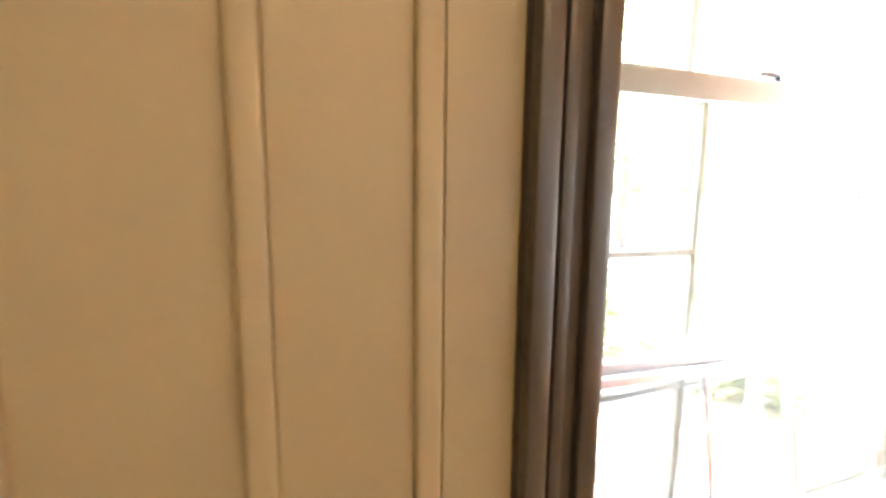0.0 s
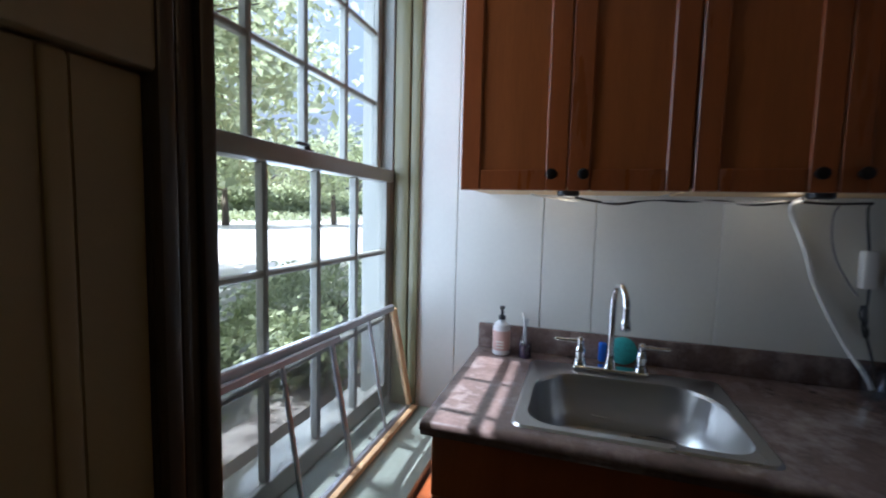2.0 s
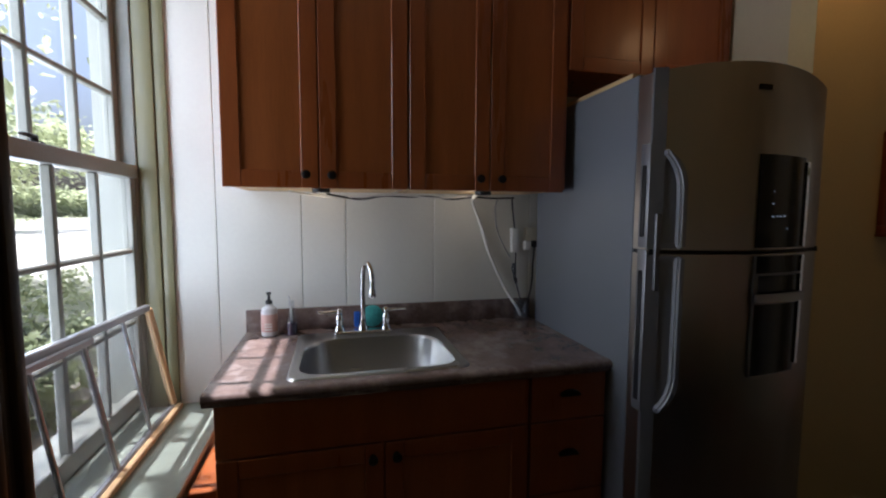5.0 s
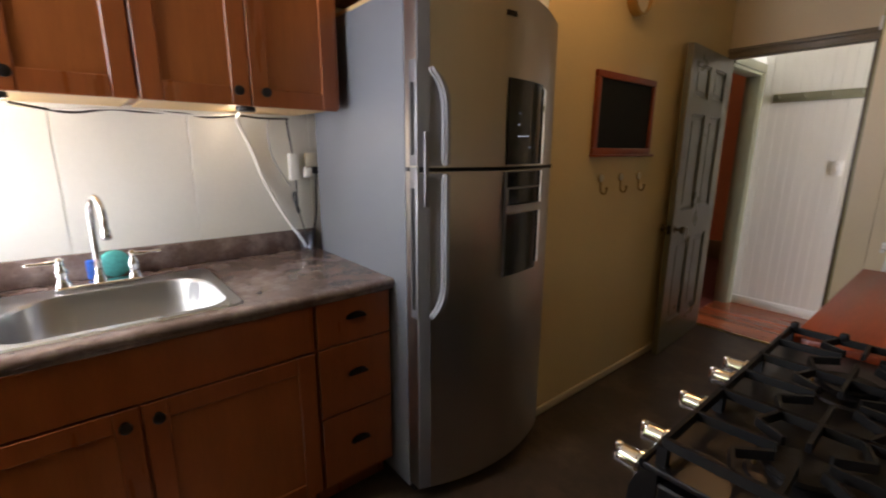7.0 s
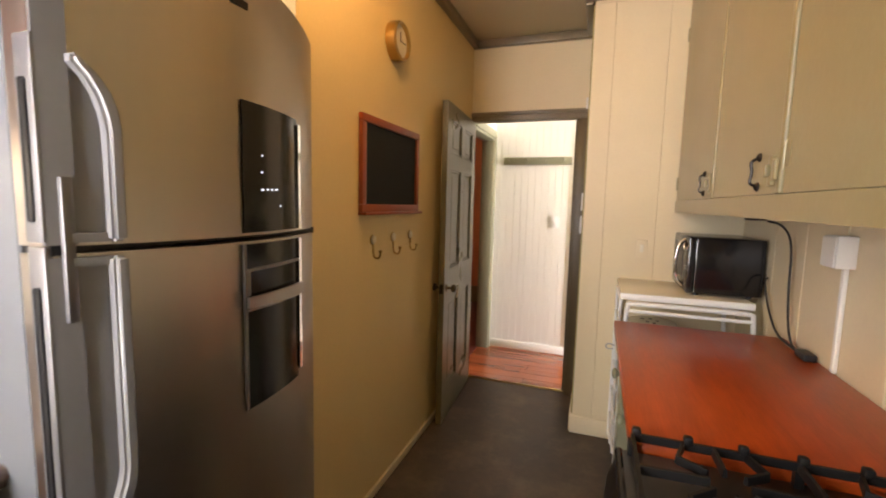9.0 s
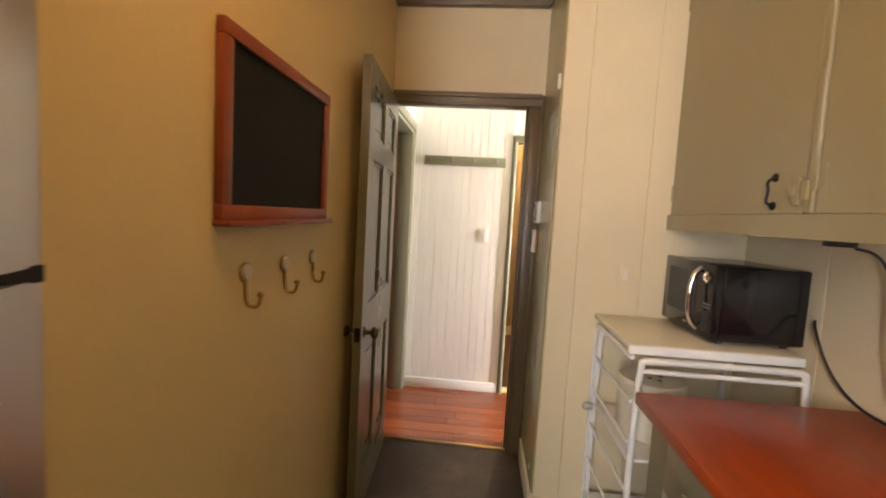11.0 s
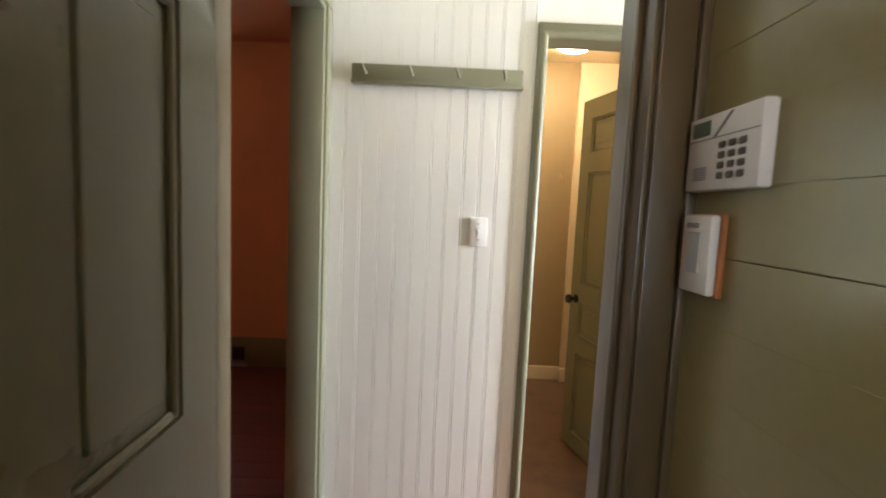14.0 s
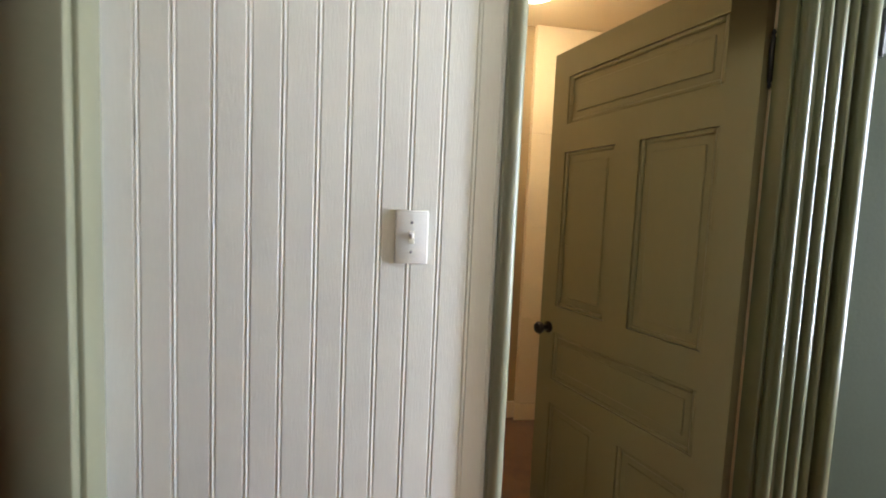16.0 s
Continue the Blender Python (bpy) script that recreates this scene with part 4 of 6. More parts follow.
# ---- wooden counter on a sage green base ----
wt = thing("wooden_counter", "sage green painted base with a drawer and orange wood top", "counter", (0.48, 2.56, 0))
part("top", bx(0.163, RIGHT_X - 0.003, 2.008, 3.10, 0.868, 0.906, 0.006, 2), BUTCHER, wt, "oiled orange-red wooden top with small chips")
for x0, x1, y0, y1 in ((0.195, 0.26, 2.93, 3.04), (0.195, 0.26, 2.075, 2.14), (0.70, 0.76, 2.98, 3.04), (0.70, 0.76, 2.075, 2.14)):
    part("leg", bx(x0, x1, y0, y1, 0.0, 0.867, 0.004), SAGE_PAINT, wt)
part("end_panel", bx(0.262, 0.698, 3.015, 3.038, 0.02, 0.867), SAGE_PAINT, wt)
part("apron", bx(0.197, 0.215, 2.142, 2.928, 0.70, 0.867, 0.003), SAGE_PAINT, wt)
f = part("drawer_front", bx(0.188, 0.1965, 2.16, 2.56, 0.715, 0.855, 0.004, 2), SAGE_PAINT, wt)
part("knob", lathe(bmesh.new(), [(0.010, 0), (0.009, 0.012), (0.020, 0.022), (0.020, 0.030), (0.010, 0.036)], (0.188, 2.36, 0.785), "-x"), SAGE_PAINT, f)
f = part("drawer_front", bx(0.188, 0.1965, 2.58, 2.92, 0.715, 0.855, 0.004, 2), SAGE_PAINT, wt)
part("knob", lathe(bmesh.new(), [(0.010, 0), (0.009, 0.012), (0.020, 0.022), (0.020, 0.030), (0.010, 0.036)], (0.188, 2.75, 0.785), "-x"), SAGE_PAINT, f)
part("shelf", bx(0.22, 0.78, 2.142, 3.01, 0.16, 0.18), SAGE_PAINT, wt)
part("bottom_rail", bx(0.197, 0.219, 2.142, 2.928, 0.10, 0.18, 0.003), SAGE_PAINT, wt)
solid("folded_rug", bx(0.27, 0.70, 2.3, 2.85, 0.181, 0.27, 0.02, 3), mat("dark_red_woven_rug", (0.16, 0.025, 0.02), 0.9, vary=0.5, scale=20, bump=0.6), "folded dark red woven rug on the low shelf", "rug")

# ---- wall cupboards on the right ----
rc = thing("wall_cupboard", "pale olive painted wall cupboard with flush doors", "cupboard", (0.66, 2.5, 1.385))
RX = 0.480
part("carcass", bx(RX + 0.002, RIGHT_X - 0.002, 1.05, CHASE_Y - 0.010, 1.402, 2.60, 0.002), CAB_PAINT, rc)
part("face_frame", bx(RX - 0.0105, RX + 0.001, 1.05, CHASE_Y - 0.010, 1.395, 1.4572, 0.0006), CAB_PAINT, rc)
for y0, y1, ky, nxt in ((2.945, 3.715, 3.062, 2.925), (2.285, 2.905, 2.415, 2.262), (1.590, 2.240, 1.700, 1.565), (1.07, 1.540, 1.2, None)):
    z0 = 1.458
    d = part("door", bx(RX - 0.011, RX + 0.001, y0, y1, z0, 2.585, 0.0012), CAB_PAINT, rc)
    for z in (z0 + 0.06, 2.30):
        hj = part("hinge", bx(RX - 0.013, RX - 0.010, y1 - 0.026, y1 + 0.010, z, z + 0.06, 0.001), CAB_PAINT, d)
        part("pin", cyl(bmesh.new(), (RX - 0.014, y1 + 0.002, z - 0.004), (RX - 0.014, y1 + 0.002, z + 0.064), 0.004, n=8), CAB_PAINT, hj)
    h = part("handle", tube(bmesh.new(), [(RX - 0.012, ky, 1.481), (RX - 0.034, ky, 1.488), (RX - 0.026, ky, 1.518), (RX - 0.034, ky, 1.548), (RX - 0.012, ky, 1.557)], 0.004, 8), DARK_METAL, d, "dark bronze curved pull")
    for z in (1.480, 1.558):
        part("rosette", lathe(bmesh.new(), [(0.012, 0), (0.012, 0.003), (0.008, 0.008), (0.004, 0.010)], (RX - 0.011, ky, z), "-x", 14), DARK_METAL, h)
    if nxt:
        bead = part("seam_bead", bx(RX - 0.017, RX + 0.001, nxt - 0.014, nxt + 0.014, 1.4575, 2.585, 0.0065, 3), CAB_PAINT, rc)
        lt = part("latch", bx(RX - 0.022, RX - 0.011, y0 + 0.008, y0 + 0.036, 1.478, 1.552, 0.004, 2), CAB_PAINT, d)
        part("turn", bx(RX - 0.034, RX - 0.021, y0 + 0.012, y0 + 0.030, 1.500, 1.530, 0.005, 2), CAB_PAINT, lt)
        part("keep", bx(RX - 0.026, RX - 0.018, nxt - 0.006, nxt + 0.018, 1.490, 1.540, 0.003, 2), CAB_PAINT, lt)

# ---- white cart with the microwave ----
ct = thing("kitchen_cart", "white enamelled tube cart with a cream top", "cart", (0.46, 3.5, 0))
part("table_top", bx(0.195, 0.745, 3.275, 3.742, 0.985, 1.004, 0.004, 2), CREAM_TOP, ct)
part("top_edge", bx(0.190, 0.750, 3.262, 3.274, 0.972, 1.003, 0.003, 2), WHITE_METAL, ct)
for y in (3.235, 3.705):
    part("frame_tube", tube(bmesh.new(), [(0.215, y, 0.0), (0.215, y, 0.955), (0.245, y, 0.962), (0.715, y, 0.962), (0.745, y, 0.955), (0.745, y, 0.0)], 0.0115, 12, 2), WHITE_METAL, ct)
    part("cross_tube", tube(bmesh.new(), [(0.222, y, 0.925), (0.738, y, 0.925)], 0.0085, 10, 0), WHITE_METAL, ct)
part("side_rail", tube(bmesh.new(), [(0.197, 3.245, 0.965), (0.197, 3.69, 0.965), (0.197, 3.705, 0.95), (0.197, 3.705, 0.08), (0.197, 3.69, 0.06), (0.215, 3.65, 0.05)], 0.008, 10, 2), WHITE_METAL, ct)
for z in (0.20, 0.36, 0.52, 0.68, 0.82):
    part("side_bar", tube(bmesh.new(), [(0.200, 3.235, z), (0.200, 3.705, z)], 0.006, 8, 0), WHITE_METAL, ct)
for z in (0.19, 0.60):
    part("shelf", bx(0.21, 0.74, 3.245, 3.700, z, z + 0.012, 0.003), WHITE_METAL, ct)
part("hook", tube(bmesh.new(), [(0.20, 3.66, 0.62), (0.165, 3.66, 0.63), (0.150, 3.66, 0.61), (0.165, 3.66, 0.595), (0.195, 3.66, 0.60)], 0.004, 8), ALU, ct)
tin = thing("round_tin", "cream round tin with small dark dots on the cart shelf", "tin", (0.36, 3.48, 0.612))
part("body", lathe(bmesh.new(), [(0.118, 0), (0.12, 0.004), (0.12, 0.20)], (0.36, 3.48, 0.613), n=32), CREAM_PLASTIC, tin)
ld = part("lid", lathe(bmesh.new(), [(0.123, 0), (0.123, 0.018), (0.118, 0.026), (0.02, 0.03)], (0.36, 3.48, 0.800), n=32), CREAM_PLASTIC, tin)
for dx, dy in ((-0.02, -0.03), (0.01, -0.05), (0.03, 0.0), (-0.04, 0.03), (0.0, 0.04)):
    part("dot", bx(0.36 + dx - 0.008, 0.36 + dx + 0.008, 3.48 + dy - 0.006, 3.48 + dy + 0.006, 0.8285, 0.8315, 0.0005), BLACK_PLASTIC, ld)
mw = thing("microwave", "black microwave oven with chrome handle and round dial", "microwave", (0.62, 3.5, 1.005))
MX0, MX1, MY0, MY1 = 0.482, 0.800, 3.340, 3.750
part("body", bx(MX0 + 0.03, MX1 - 0.006, MY0, MY1, 1.017, 1.282, 0.008, 2), BLACK_GLOSS, mw)
part("front", bx(MX0, MX0 + 0.029, MY0 - 0.002, MY1 + 0.002, 1.015, 1.285, 0.008, 2), BLACK_GLOSS, mw)
part("window", bx(MX0 - 0.002, MX0 + 0.001, MY0 + 0.125, MY1 - 0.05, 1.075, 1.245, 0.001), BLACK_PLASTIC, mw)
part("badge", bx(MX0 - 0.0015, MX0 + 0.001, MY0 + 0.175, MY0 + 0.205, 1.040, 1.049, 0.001), SILVER, mw, "small plain maker's badge")
part("handle", tube(bmesh.new(), [(MX0, MY0 + 0.098, 1.040), (MX0 - 0.034, MY0 + 0.090, 1.07), (MX0 - 0.042, MY0 + 0.090, 1.15), (MX0 - 0.034, MY0 + 0.090, 1.235), (MX0, MY0 + 0.098, 1.265)], 0.009, 12), CHROME, mw)
dl = part("dial", lathe(bmesh.new(), [(0.020, 0), (0.020, 0.010), (0.016, 0.014), (0.014, 0.006)], (MX0 - 0.001, MY0 + 0.040, 1.235), "-x"), CHROME, mw)
for i in range(2):
    part("button_row", bx(MX0 - 0.003, MX0 + 0.001, MY0 + 0.018, MY0 + 0.062, 1.125 + i * 0.012, 1.131 + i * 0.012, 0.001), SILVER, mw)
part("keypad", bx(MX0 - 0.002, MX0 + 0.001, MY0 + 0.018, MY0 + 0.062, 1.045, 1.115, 0.001), BLACK_PLASTIC, mw)
for x in (MX0 + 0.05, MX1 - 0.05):
    for y in (MY0 + 0.04, MY1 - 0.04):
        part("foot", cyl(bmesh.new(), (x, y, 1.004), (x, y, 1.018), 0.012, n=10), BLACK_PLASTIC, mw)


def cord(name, pts, r, m, label):
    return solid(name, tube(bmesh.new(), pts, r, 8), m, label, "cord")


cord("microwave_lead", [(0.795, 3.31, 1.12), (0.775, 3.28, 1.10), (0.785, 3.22, 0.98), (0.78, 3.10, 0.913), (0.775, 2.96, 0.913), (0.775, 2.86, 0.914)], 0.0045, BLACK_PLASTIC, "black microwave power cord lying on the counter")
cord("lamp_cord", [(0.70, 3.07, 1.375), (0.745, 3.05, 1.365), (0.780, 3.04, 1.30), (0.775, 3.02, 1.10), (0.775, 2.98, 0.95), (0.770, 2.90, 0.913), (0.770, 2.85, 0.914)], 0.0042, BLACK_PLASTIC, "black cord hanging from the cupboard light")
solid("power_plug", bx(0.755, 0.795, 2.78, 2.86, 0.907, 0.932, 0.006, 2), BLACK_PLASTIC, "black power plug lying on the wooden counter", "plug")
pk = thing("cupboard_light", "small black puck light under the wall cupboard", "light", (0.66, 3.07, 1.37))
part("housing", lathe(bmesh.new(), [(0.036, 0), (0.038, 0.004), (0.038, 0.020), (0.034, 0.024)], (0.66, 3.07, 1.3775)), BLACK_PLASTIC, pk)
ob_ = thing("outlet_box", "white surface outlet box with a cable duct below", "outlet", (0.79, 2.68, 1.29))
part("box", bx(0.757, RIGHT_X - 0.001, 2.65, 2.74, 1.245, 1.345, 0.004, 2), WHITE_PLASTIC, ob_)
part("cover", bx(0.751, 0.756, 2.653, 2.737, 1.248, 1.342, 0.002), WHITE_PLASTIC, ob_)
part("duct", bx(0.795, RIGHT_X - 0.001, 2.685, 2.705, 0.907, 1.244, 0.003), WHITE_PLASTIC, ob_)

# ---- things on the yellow wall ----
bd = thing("chalkboard", "black chalkboard in a red-brown wooden frame", "chalkboard", (-0.88, 2.93, 1.57))
BY0, BY1, BZ0, BZ1 = 2.625, 3.232, 1.368, 1.780
part("slate", bx(LEFT_X + 0.002, LEFT_X + 0.012, BY0 + 0.02, BY1 - 0.02, BZ0 + 0.02, BZ1 - 0.02), SLATE, bd)
for b in [(BY0, BY1, BZ1 - 0.034, BZ1), (BY0, BY1, BZ0, BZ0 + 0.034), (BY0, BY0 + 0.036, BZ0 + 0.034, BZ1 - 0.034), (BY1 - 0.036, BY1, BZ0 + 0.034, BZ1 - 0.034)]:
    part("frame_bar", bx(LEFT_X + 0.001, LEFT_X + 0.022, *b, 0.004, 2), FRAME_RED, bd)
part("tray", bx(LEFT_X + 0.001, LEFT_X + 0.042, BY0 - 0.004, BY1 + 0.008, BZ0 - 0.012, BZ0 + 0.001, 0.004, 2), FRAME_RED, bd)
ck = thing("wall_clock", "round brass-rimmed wall clock with a cream face", "clock", (-0.87, 2.95, 2.17))
CLK = (LEFT_X + 0.001, 2.943, 2.160)
part("rim", lathe(bmesh.new(), [(0.088, 0), (0.090, 0.01), (0.088, 0.045), (0.080, 0.052), (0.074, 0.046), (0.072, 0.03)], CLK, "x", 40), BRASS, ck)
part("face", lathe(bmesh.new(), [(0.073, 0), (0.073, 0.034)], CLK, "x", 40), CREAM_PLASTIC, ck)
part("hour_hand", bx(LEFT_X + 0.036, LEFT_X + 0.038, 2.940, 2.946, 2.157, 2.202), BLACK_PLASTIC, ck)
part("minute_hand", bx(LEFT_X + 0.0385, LEFT_X + 0.040, 2.943, 2.998, 2.158, 2.162), BLACK_PLASTIC, ck)
for y in (2.752, 2.957, 3.162):
    hk = thing("wall_hook", "brass coat hook with a round white porcelain plate", "hook", (-0.88, y, 1.19), group="coat hooks on the yellow wall")
    part("plate", lathe(bmesh.new(), [(0.021, 0), (0.021, 0.004), (0.017, 0.010), (0.006, 0.012)], (LEFT_X + 0.001, y, 1.243), "x", 20), CREAM_PLASTIC, hk)
    part("rim", lathe(bmesh.new(), [(0.024, 0), (0.024, 0.003), (0.022, 0.005)], (LEFT_X + 0.0005, y, 1.243), "x", 20), BRASS, hk)
    part("stem", tube(bmesh.new(), [(LEFT_X + 0.004, y, 1.222), (LEFT_X + 0.006, y, 1.180), (LEFT_X + 0.012, y, 1.162), (LEFT_X + 0.032, y, 1.160), (LEFT_X + 0.040, y, 1.170), (LEFT_X + 0.042, y, 1.188)], 0.0045, 10), BRASS, hk)
    part("tip", lathe(bmesh.new(), [(0.004, 0), (0.008, 0.004), (0.008, 0.009), (0.003, 0.013)], (LEFT_X + 0.042, y, 1.185)), BRASS, hk)

# ---- light switches, keypad, thermostat ----
def switch_plate(x, y, z, facing, w=0.072, h=0.115, name="light_switch", label="white toggle light switch", toggle=True, lift=0.0):
    s = thing(name, label, "switch", (x, y, z))
    if facing == "-y":
        part("plate", bx(x - w / 2, x + w / 2, y - 0.007, y - 0.0005, z - h / 2, z + h / 2, 0.003, 2), WHITE_PLASTIC, s)
        if toggle:
            part("slot", bx(x - 0.006, x + 0.006, y - 0.0085, y - 0.0068, z - 0.013, z + 0.013, 0.001), CREAM_PLASTIC, s)
            part("toggle", tube(bmesh.new(), [(x, y - 0.006, z), (x - 0.002, y - 0.022, z + 0.010)], 0.0042, 8, 0), WHITE_PLASTIC, s)
            for dz in (-0.03, 0.03):
                part("screw", lathe(bmesh.new(), [(0.0032, 0), (0.0032, 0.0012), (0.0015, 0.0016)], (x, y - 0.007, z + dz), "-y", 10), SILVER, s)
        else:
            for dz in (-0.02, 0.02):
                part("socket", bx(x - 0.016, x + 0.016, y - 0.0085, y - 0.0068, z + dz - 0.014, z + dz + 0.014, 0.003), CREAM_PLASTIC, s)
    return s


switch_plate(-0.316, HALL_Y - 0.0094, 1.260, "-y", w=0.068, h=0.110, label="white toggle light switch on the beadboard wall")
sp = thing("wall_switch", "cream switch plate painted like the wall", "switch", (0.292, CHASE_Y, 1.18))
part("plate", bx(0.285, 0.345, CHASE_Y - 0.0145, CHASE_Y - 0.0075, 1.128, 1.232, 0.003, 2), CREAM_PAINT, sp)
part("rocker", bx(0.305, 0.325, CHASE_Y - 0.0175, CHASE_Y - 0.0135, 1.160, 1.205, 0.002), CREAM_PLASTIC, sp)
kp = thing("alarm_keypad", "white alarm keypad with grey screen and dark keys", "keypad", (-0.06, 4.2, 1.45))
KX = CHASE_X - 0.0095
part("case", bx(KX - 0.022, KX, 4.108, 4.279, 1.386, 1.503, 0.005, 2), WHITE_PLASTIC, kp)
part("screen", bx(KX - 0.0235, KX - 0.021, 4.220, 4.266, 1.471, 1.494, 0.001), mat("grey_green_screen", (0.12, 0.16, 0.13), 0.15, bump=0), kp)
part("door_line", bx(KX - 0.0230, KX - 0.021, 4.112, 4.276, 1.4645, 1.4660), SILVER, kp)
part("flap_line", prism(bmesh.new(), [(4.212, 1.4645), (4.206, 1.4645), (4.168, 1.498), (4.174, 1.498)], lambda u, v, w: Vector((KX - 0.0235 + w, u, v)), 0.002), SILVER, kp)
for k in range(6):
    part("speaker_slot", bx(KX - 0.0228, KX - 0.021, 4.222, 4.256, 1.403 + k * 0.0036, 1.4048 + k * 0.0036), SILVER, kp)
for r in range(4):
    for c_ in range(3):
        part("key", bx(KX - 0.025, KX - 0.021, 4.134 + c_ * 0.0225, 4.149 + c_ * 0.0225, 1.402 + r * 0.0150, 1.4125 + r * 0.0150, 0.002), KEY_BROWN, kp)
th = thing("thermostat", "white wall control with a small glossy window on a wood block", "thermostat", (-0.06, 4.23, 1.28))
part("block", bx(KX - 0.010, KX, 4.186, 4.262, 1.222, 1.351, 0.003), CEDAR, th, "bare wood mounting block")
part("case", bx(KX - 0.026, KX - 0.0105, 4.188, 4.266, 1.225, 1.349, 0.005, 2), WHITE_PLASTIC, th)
part("window", bx(KX - 0.028, KX - 0.0255, 4.210, 4.248, 1.258, 1.322, 0.002), mat("pale_gloss_panel", (0.55, 0.57, 0.55), 0.08, bump=0), th)
part("grille", bx(KX - 0.0275, KX - 0.0255, 4.218, 4.250, 1.328, 1.336), SILVER, th)
solid("metal_bracket", bx(CHASE_X - 0.022, CHASE_X - 0.009, CHASE_Y + 0.004, CHASE_Y + 0.018, 1.985, 2.05, 0.003), WHITE_METAL, "small white metal bracket on the green corner boards", "bracket")


# ---- panelled doors ----
def panel_door(name, label, width, height, layout, material, knob, knob_m, thick=0.036):
    """A door in its own space: hinge edge at u=0, built along +x, thickness along y, with raised panels (u0, u1, z0, z1)."""
    d = thing(name, label, "door", kind="structure")
    us = sorted({0.0, width, *[v for p in layout for v in p[:2]]})
    zs = sorted({0.008, height, *[v for p in layout for v in p[2:]]})
    bm = bmesh.new()
    for a, b in zip(us, us[1:]):
        for c0, c1 in zip(zs, zs[1:]):
            inside = any(p[0] - 1e-6 <= a and b <= p[1] + 1e-6 and p[2] - 1e-6 <= c0 and c1 <= p[3] + 1e-6 for p in layout)
            if not inside:
                box(bm, a, b, -thick / 2, thick / 2, c0, c1)
    bmesh.ops.remove_doubles(bm, verts=bm.verts, dist=0.0001)
    part("leaf", bm, material, d)
    for a, b, c0, c1 in layout:
        p = part("panel", bx(a, b, -thick / 2 + 0.013, thick / 2 - 0.013, c0, c1), material, d)
        mw_ = 0.016
        for s in (-1, 1):
            y0, y1 = sorted((s * (thick / 2 - 0.014), s * (thick / 2 - 0.004)))
            for b_ in [(a, a + mw_, c0, c1), (b - mw_, b, c0, c1), (a + mw_, b - mw_, c0, c0 + mw_), (a + mw_, b - mw_, c1 - mw_, c1)]:
                part("moulding", bx(b_[0], b_[1], y0, y1, b_[2], b_[3], 0.004), material, p)
            y0, y1 = sorted((s * (thick / 2 - 0.014), s * (thick / 2 - 0.009)))
            if b - a > 0.1 and c1 - c0 > 0.1:
                part("field", bx(a + 0.04, b - 0.04, y0, y1, c0 + 0.04, c1 - 0.04, 0.003), material, p)
    u, z = knob
    for s in (-1, 1):
        k = part("knob", lathe(bmesh.new(), [(0.024, 0), (0.024, 0.004), (0.010, 0.008), (0.009, 0.028), (0.022, 0.036), (0.026, 0.048), (0.020, 0.058), (0.008, 0.062)], (u, s * thick / 2, z), "y" if s > 0 else "-y", 22), knob_m, d, "round door knob")
    part("latch_plate", bx(width - 0.001, width + 0.002, -0.012, 0.012, z - 0.03, z + 0.03, 0.001), DARK_METAL, d)
    return d


kd = panel_door("door_1", "grey green six-panel kitchen door standing open", 0.79, 2.02, [(0.11, 0.335, 1.72, 1.92), (0.435, 0.675, 1.72, 1.92), (0.11, 0.335, 1.00, 1.62), (0.435, 0.675, 1.00, 1.62), (0.11, 0.335, 0.22, 0.80), (0.435, 0.675, 0.22, 0.80)], DOOR_PAINT, (0.735, 0.885), OLD_BRASS)
kd.matrix_basis = pose(-0.866, 4.300, 0.0, 0, 0, -86.6)
solid("string_loop", tube(bmesh.new(), [(-0.745, 3.60, 0.90), (-0.735, 3.60, 0.885), (-0.74, 3.595, 0.83), (-0.75, 3.60, 0.82), (-0.752, 3.605, 0.85), (-0.745, 3.605, 0.895), (-0.740, 3.60, 0.905)], 0.003, 8), WHITE_PLASTIC, "loop of white cord hanging on the door knob", "cord")

# ---- hall ----
struct("hall_floor_base", bx(-0.99, 2.7, 4.346, 5.32, -0.05, -0.014), DARK_FLOOR, "subfloor under the hall boards", "floor")
hf = struct("hall_floor", bx(-0.99, 2.7, 4.366, 5.30, -0.013, -0.010), DARK_FLOOR, "red-brown pine plank hall floor", "floor")
yy = 4.365
while yy < 5.30:
    w = min(random.choice([0.085, 0.10, 0.12, 0.13]), 5.305 - yy)
    xj = random.uniform(-0.7, 0.4)
    for x0, x1 in ((-0.99, xj), (xj, 2.65)):
        part("plank", bx(x0 + 0.0008, x1 - 0.0008, yy + 0.0008, yy + w - 0.0008, -0.010, 0.0, 0.0015), RED_FLOOR, hf)
    yy += w
struct("hall_ceiling", bx(-1.05, 2.7, DOOR_Y1 + 0.001, 5.30, CEIL, CEIL + 0.06), WHITE_PAINT, "white hall ceiling", "ceiling")
hb = struct("wall_hall_north", bx(-1.02, -0.128, HALL_Y - 0.0072, HALL_Y + 0.10, -0.01, CEIL), BEAD_PAINT, "white painted beadboard hall wall", "wall")
xs = [-0.915, -0.8935, -0.8285, -0.7645, -0.6945, -0.6305, -0.5675, -0.5025, -0.4425, -0.3795, -0.3175, -0.2545, -0.1885, -0.135]
for a, b in zip(xs, xs[1:]):
    bm = bx(a + 0.0006, b - 0.0095, HALL_Y - 0.0098 + random.uniform(-0.0004, 0.0004), HALL_Y + 0.001, 0.08, 2.60, 0.0016)
    part("plank", bm, BEAD_PAINT, hb)
    part("bead", tube(bmesh.new(), [(b - 0.0045, HALL_Y - 0.0066, 0.08), (b - 0.0045, HALL_Y - 0.0066, 2.60)], 0.0036, 8, 0), BEAD_PAINT, hb)
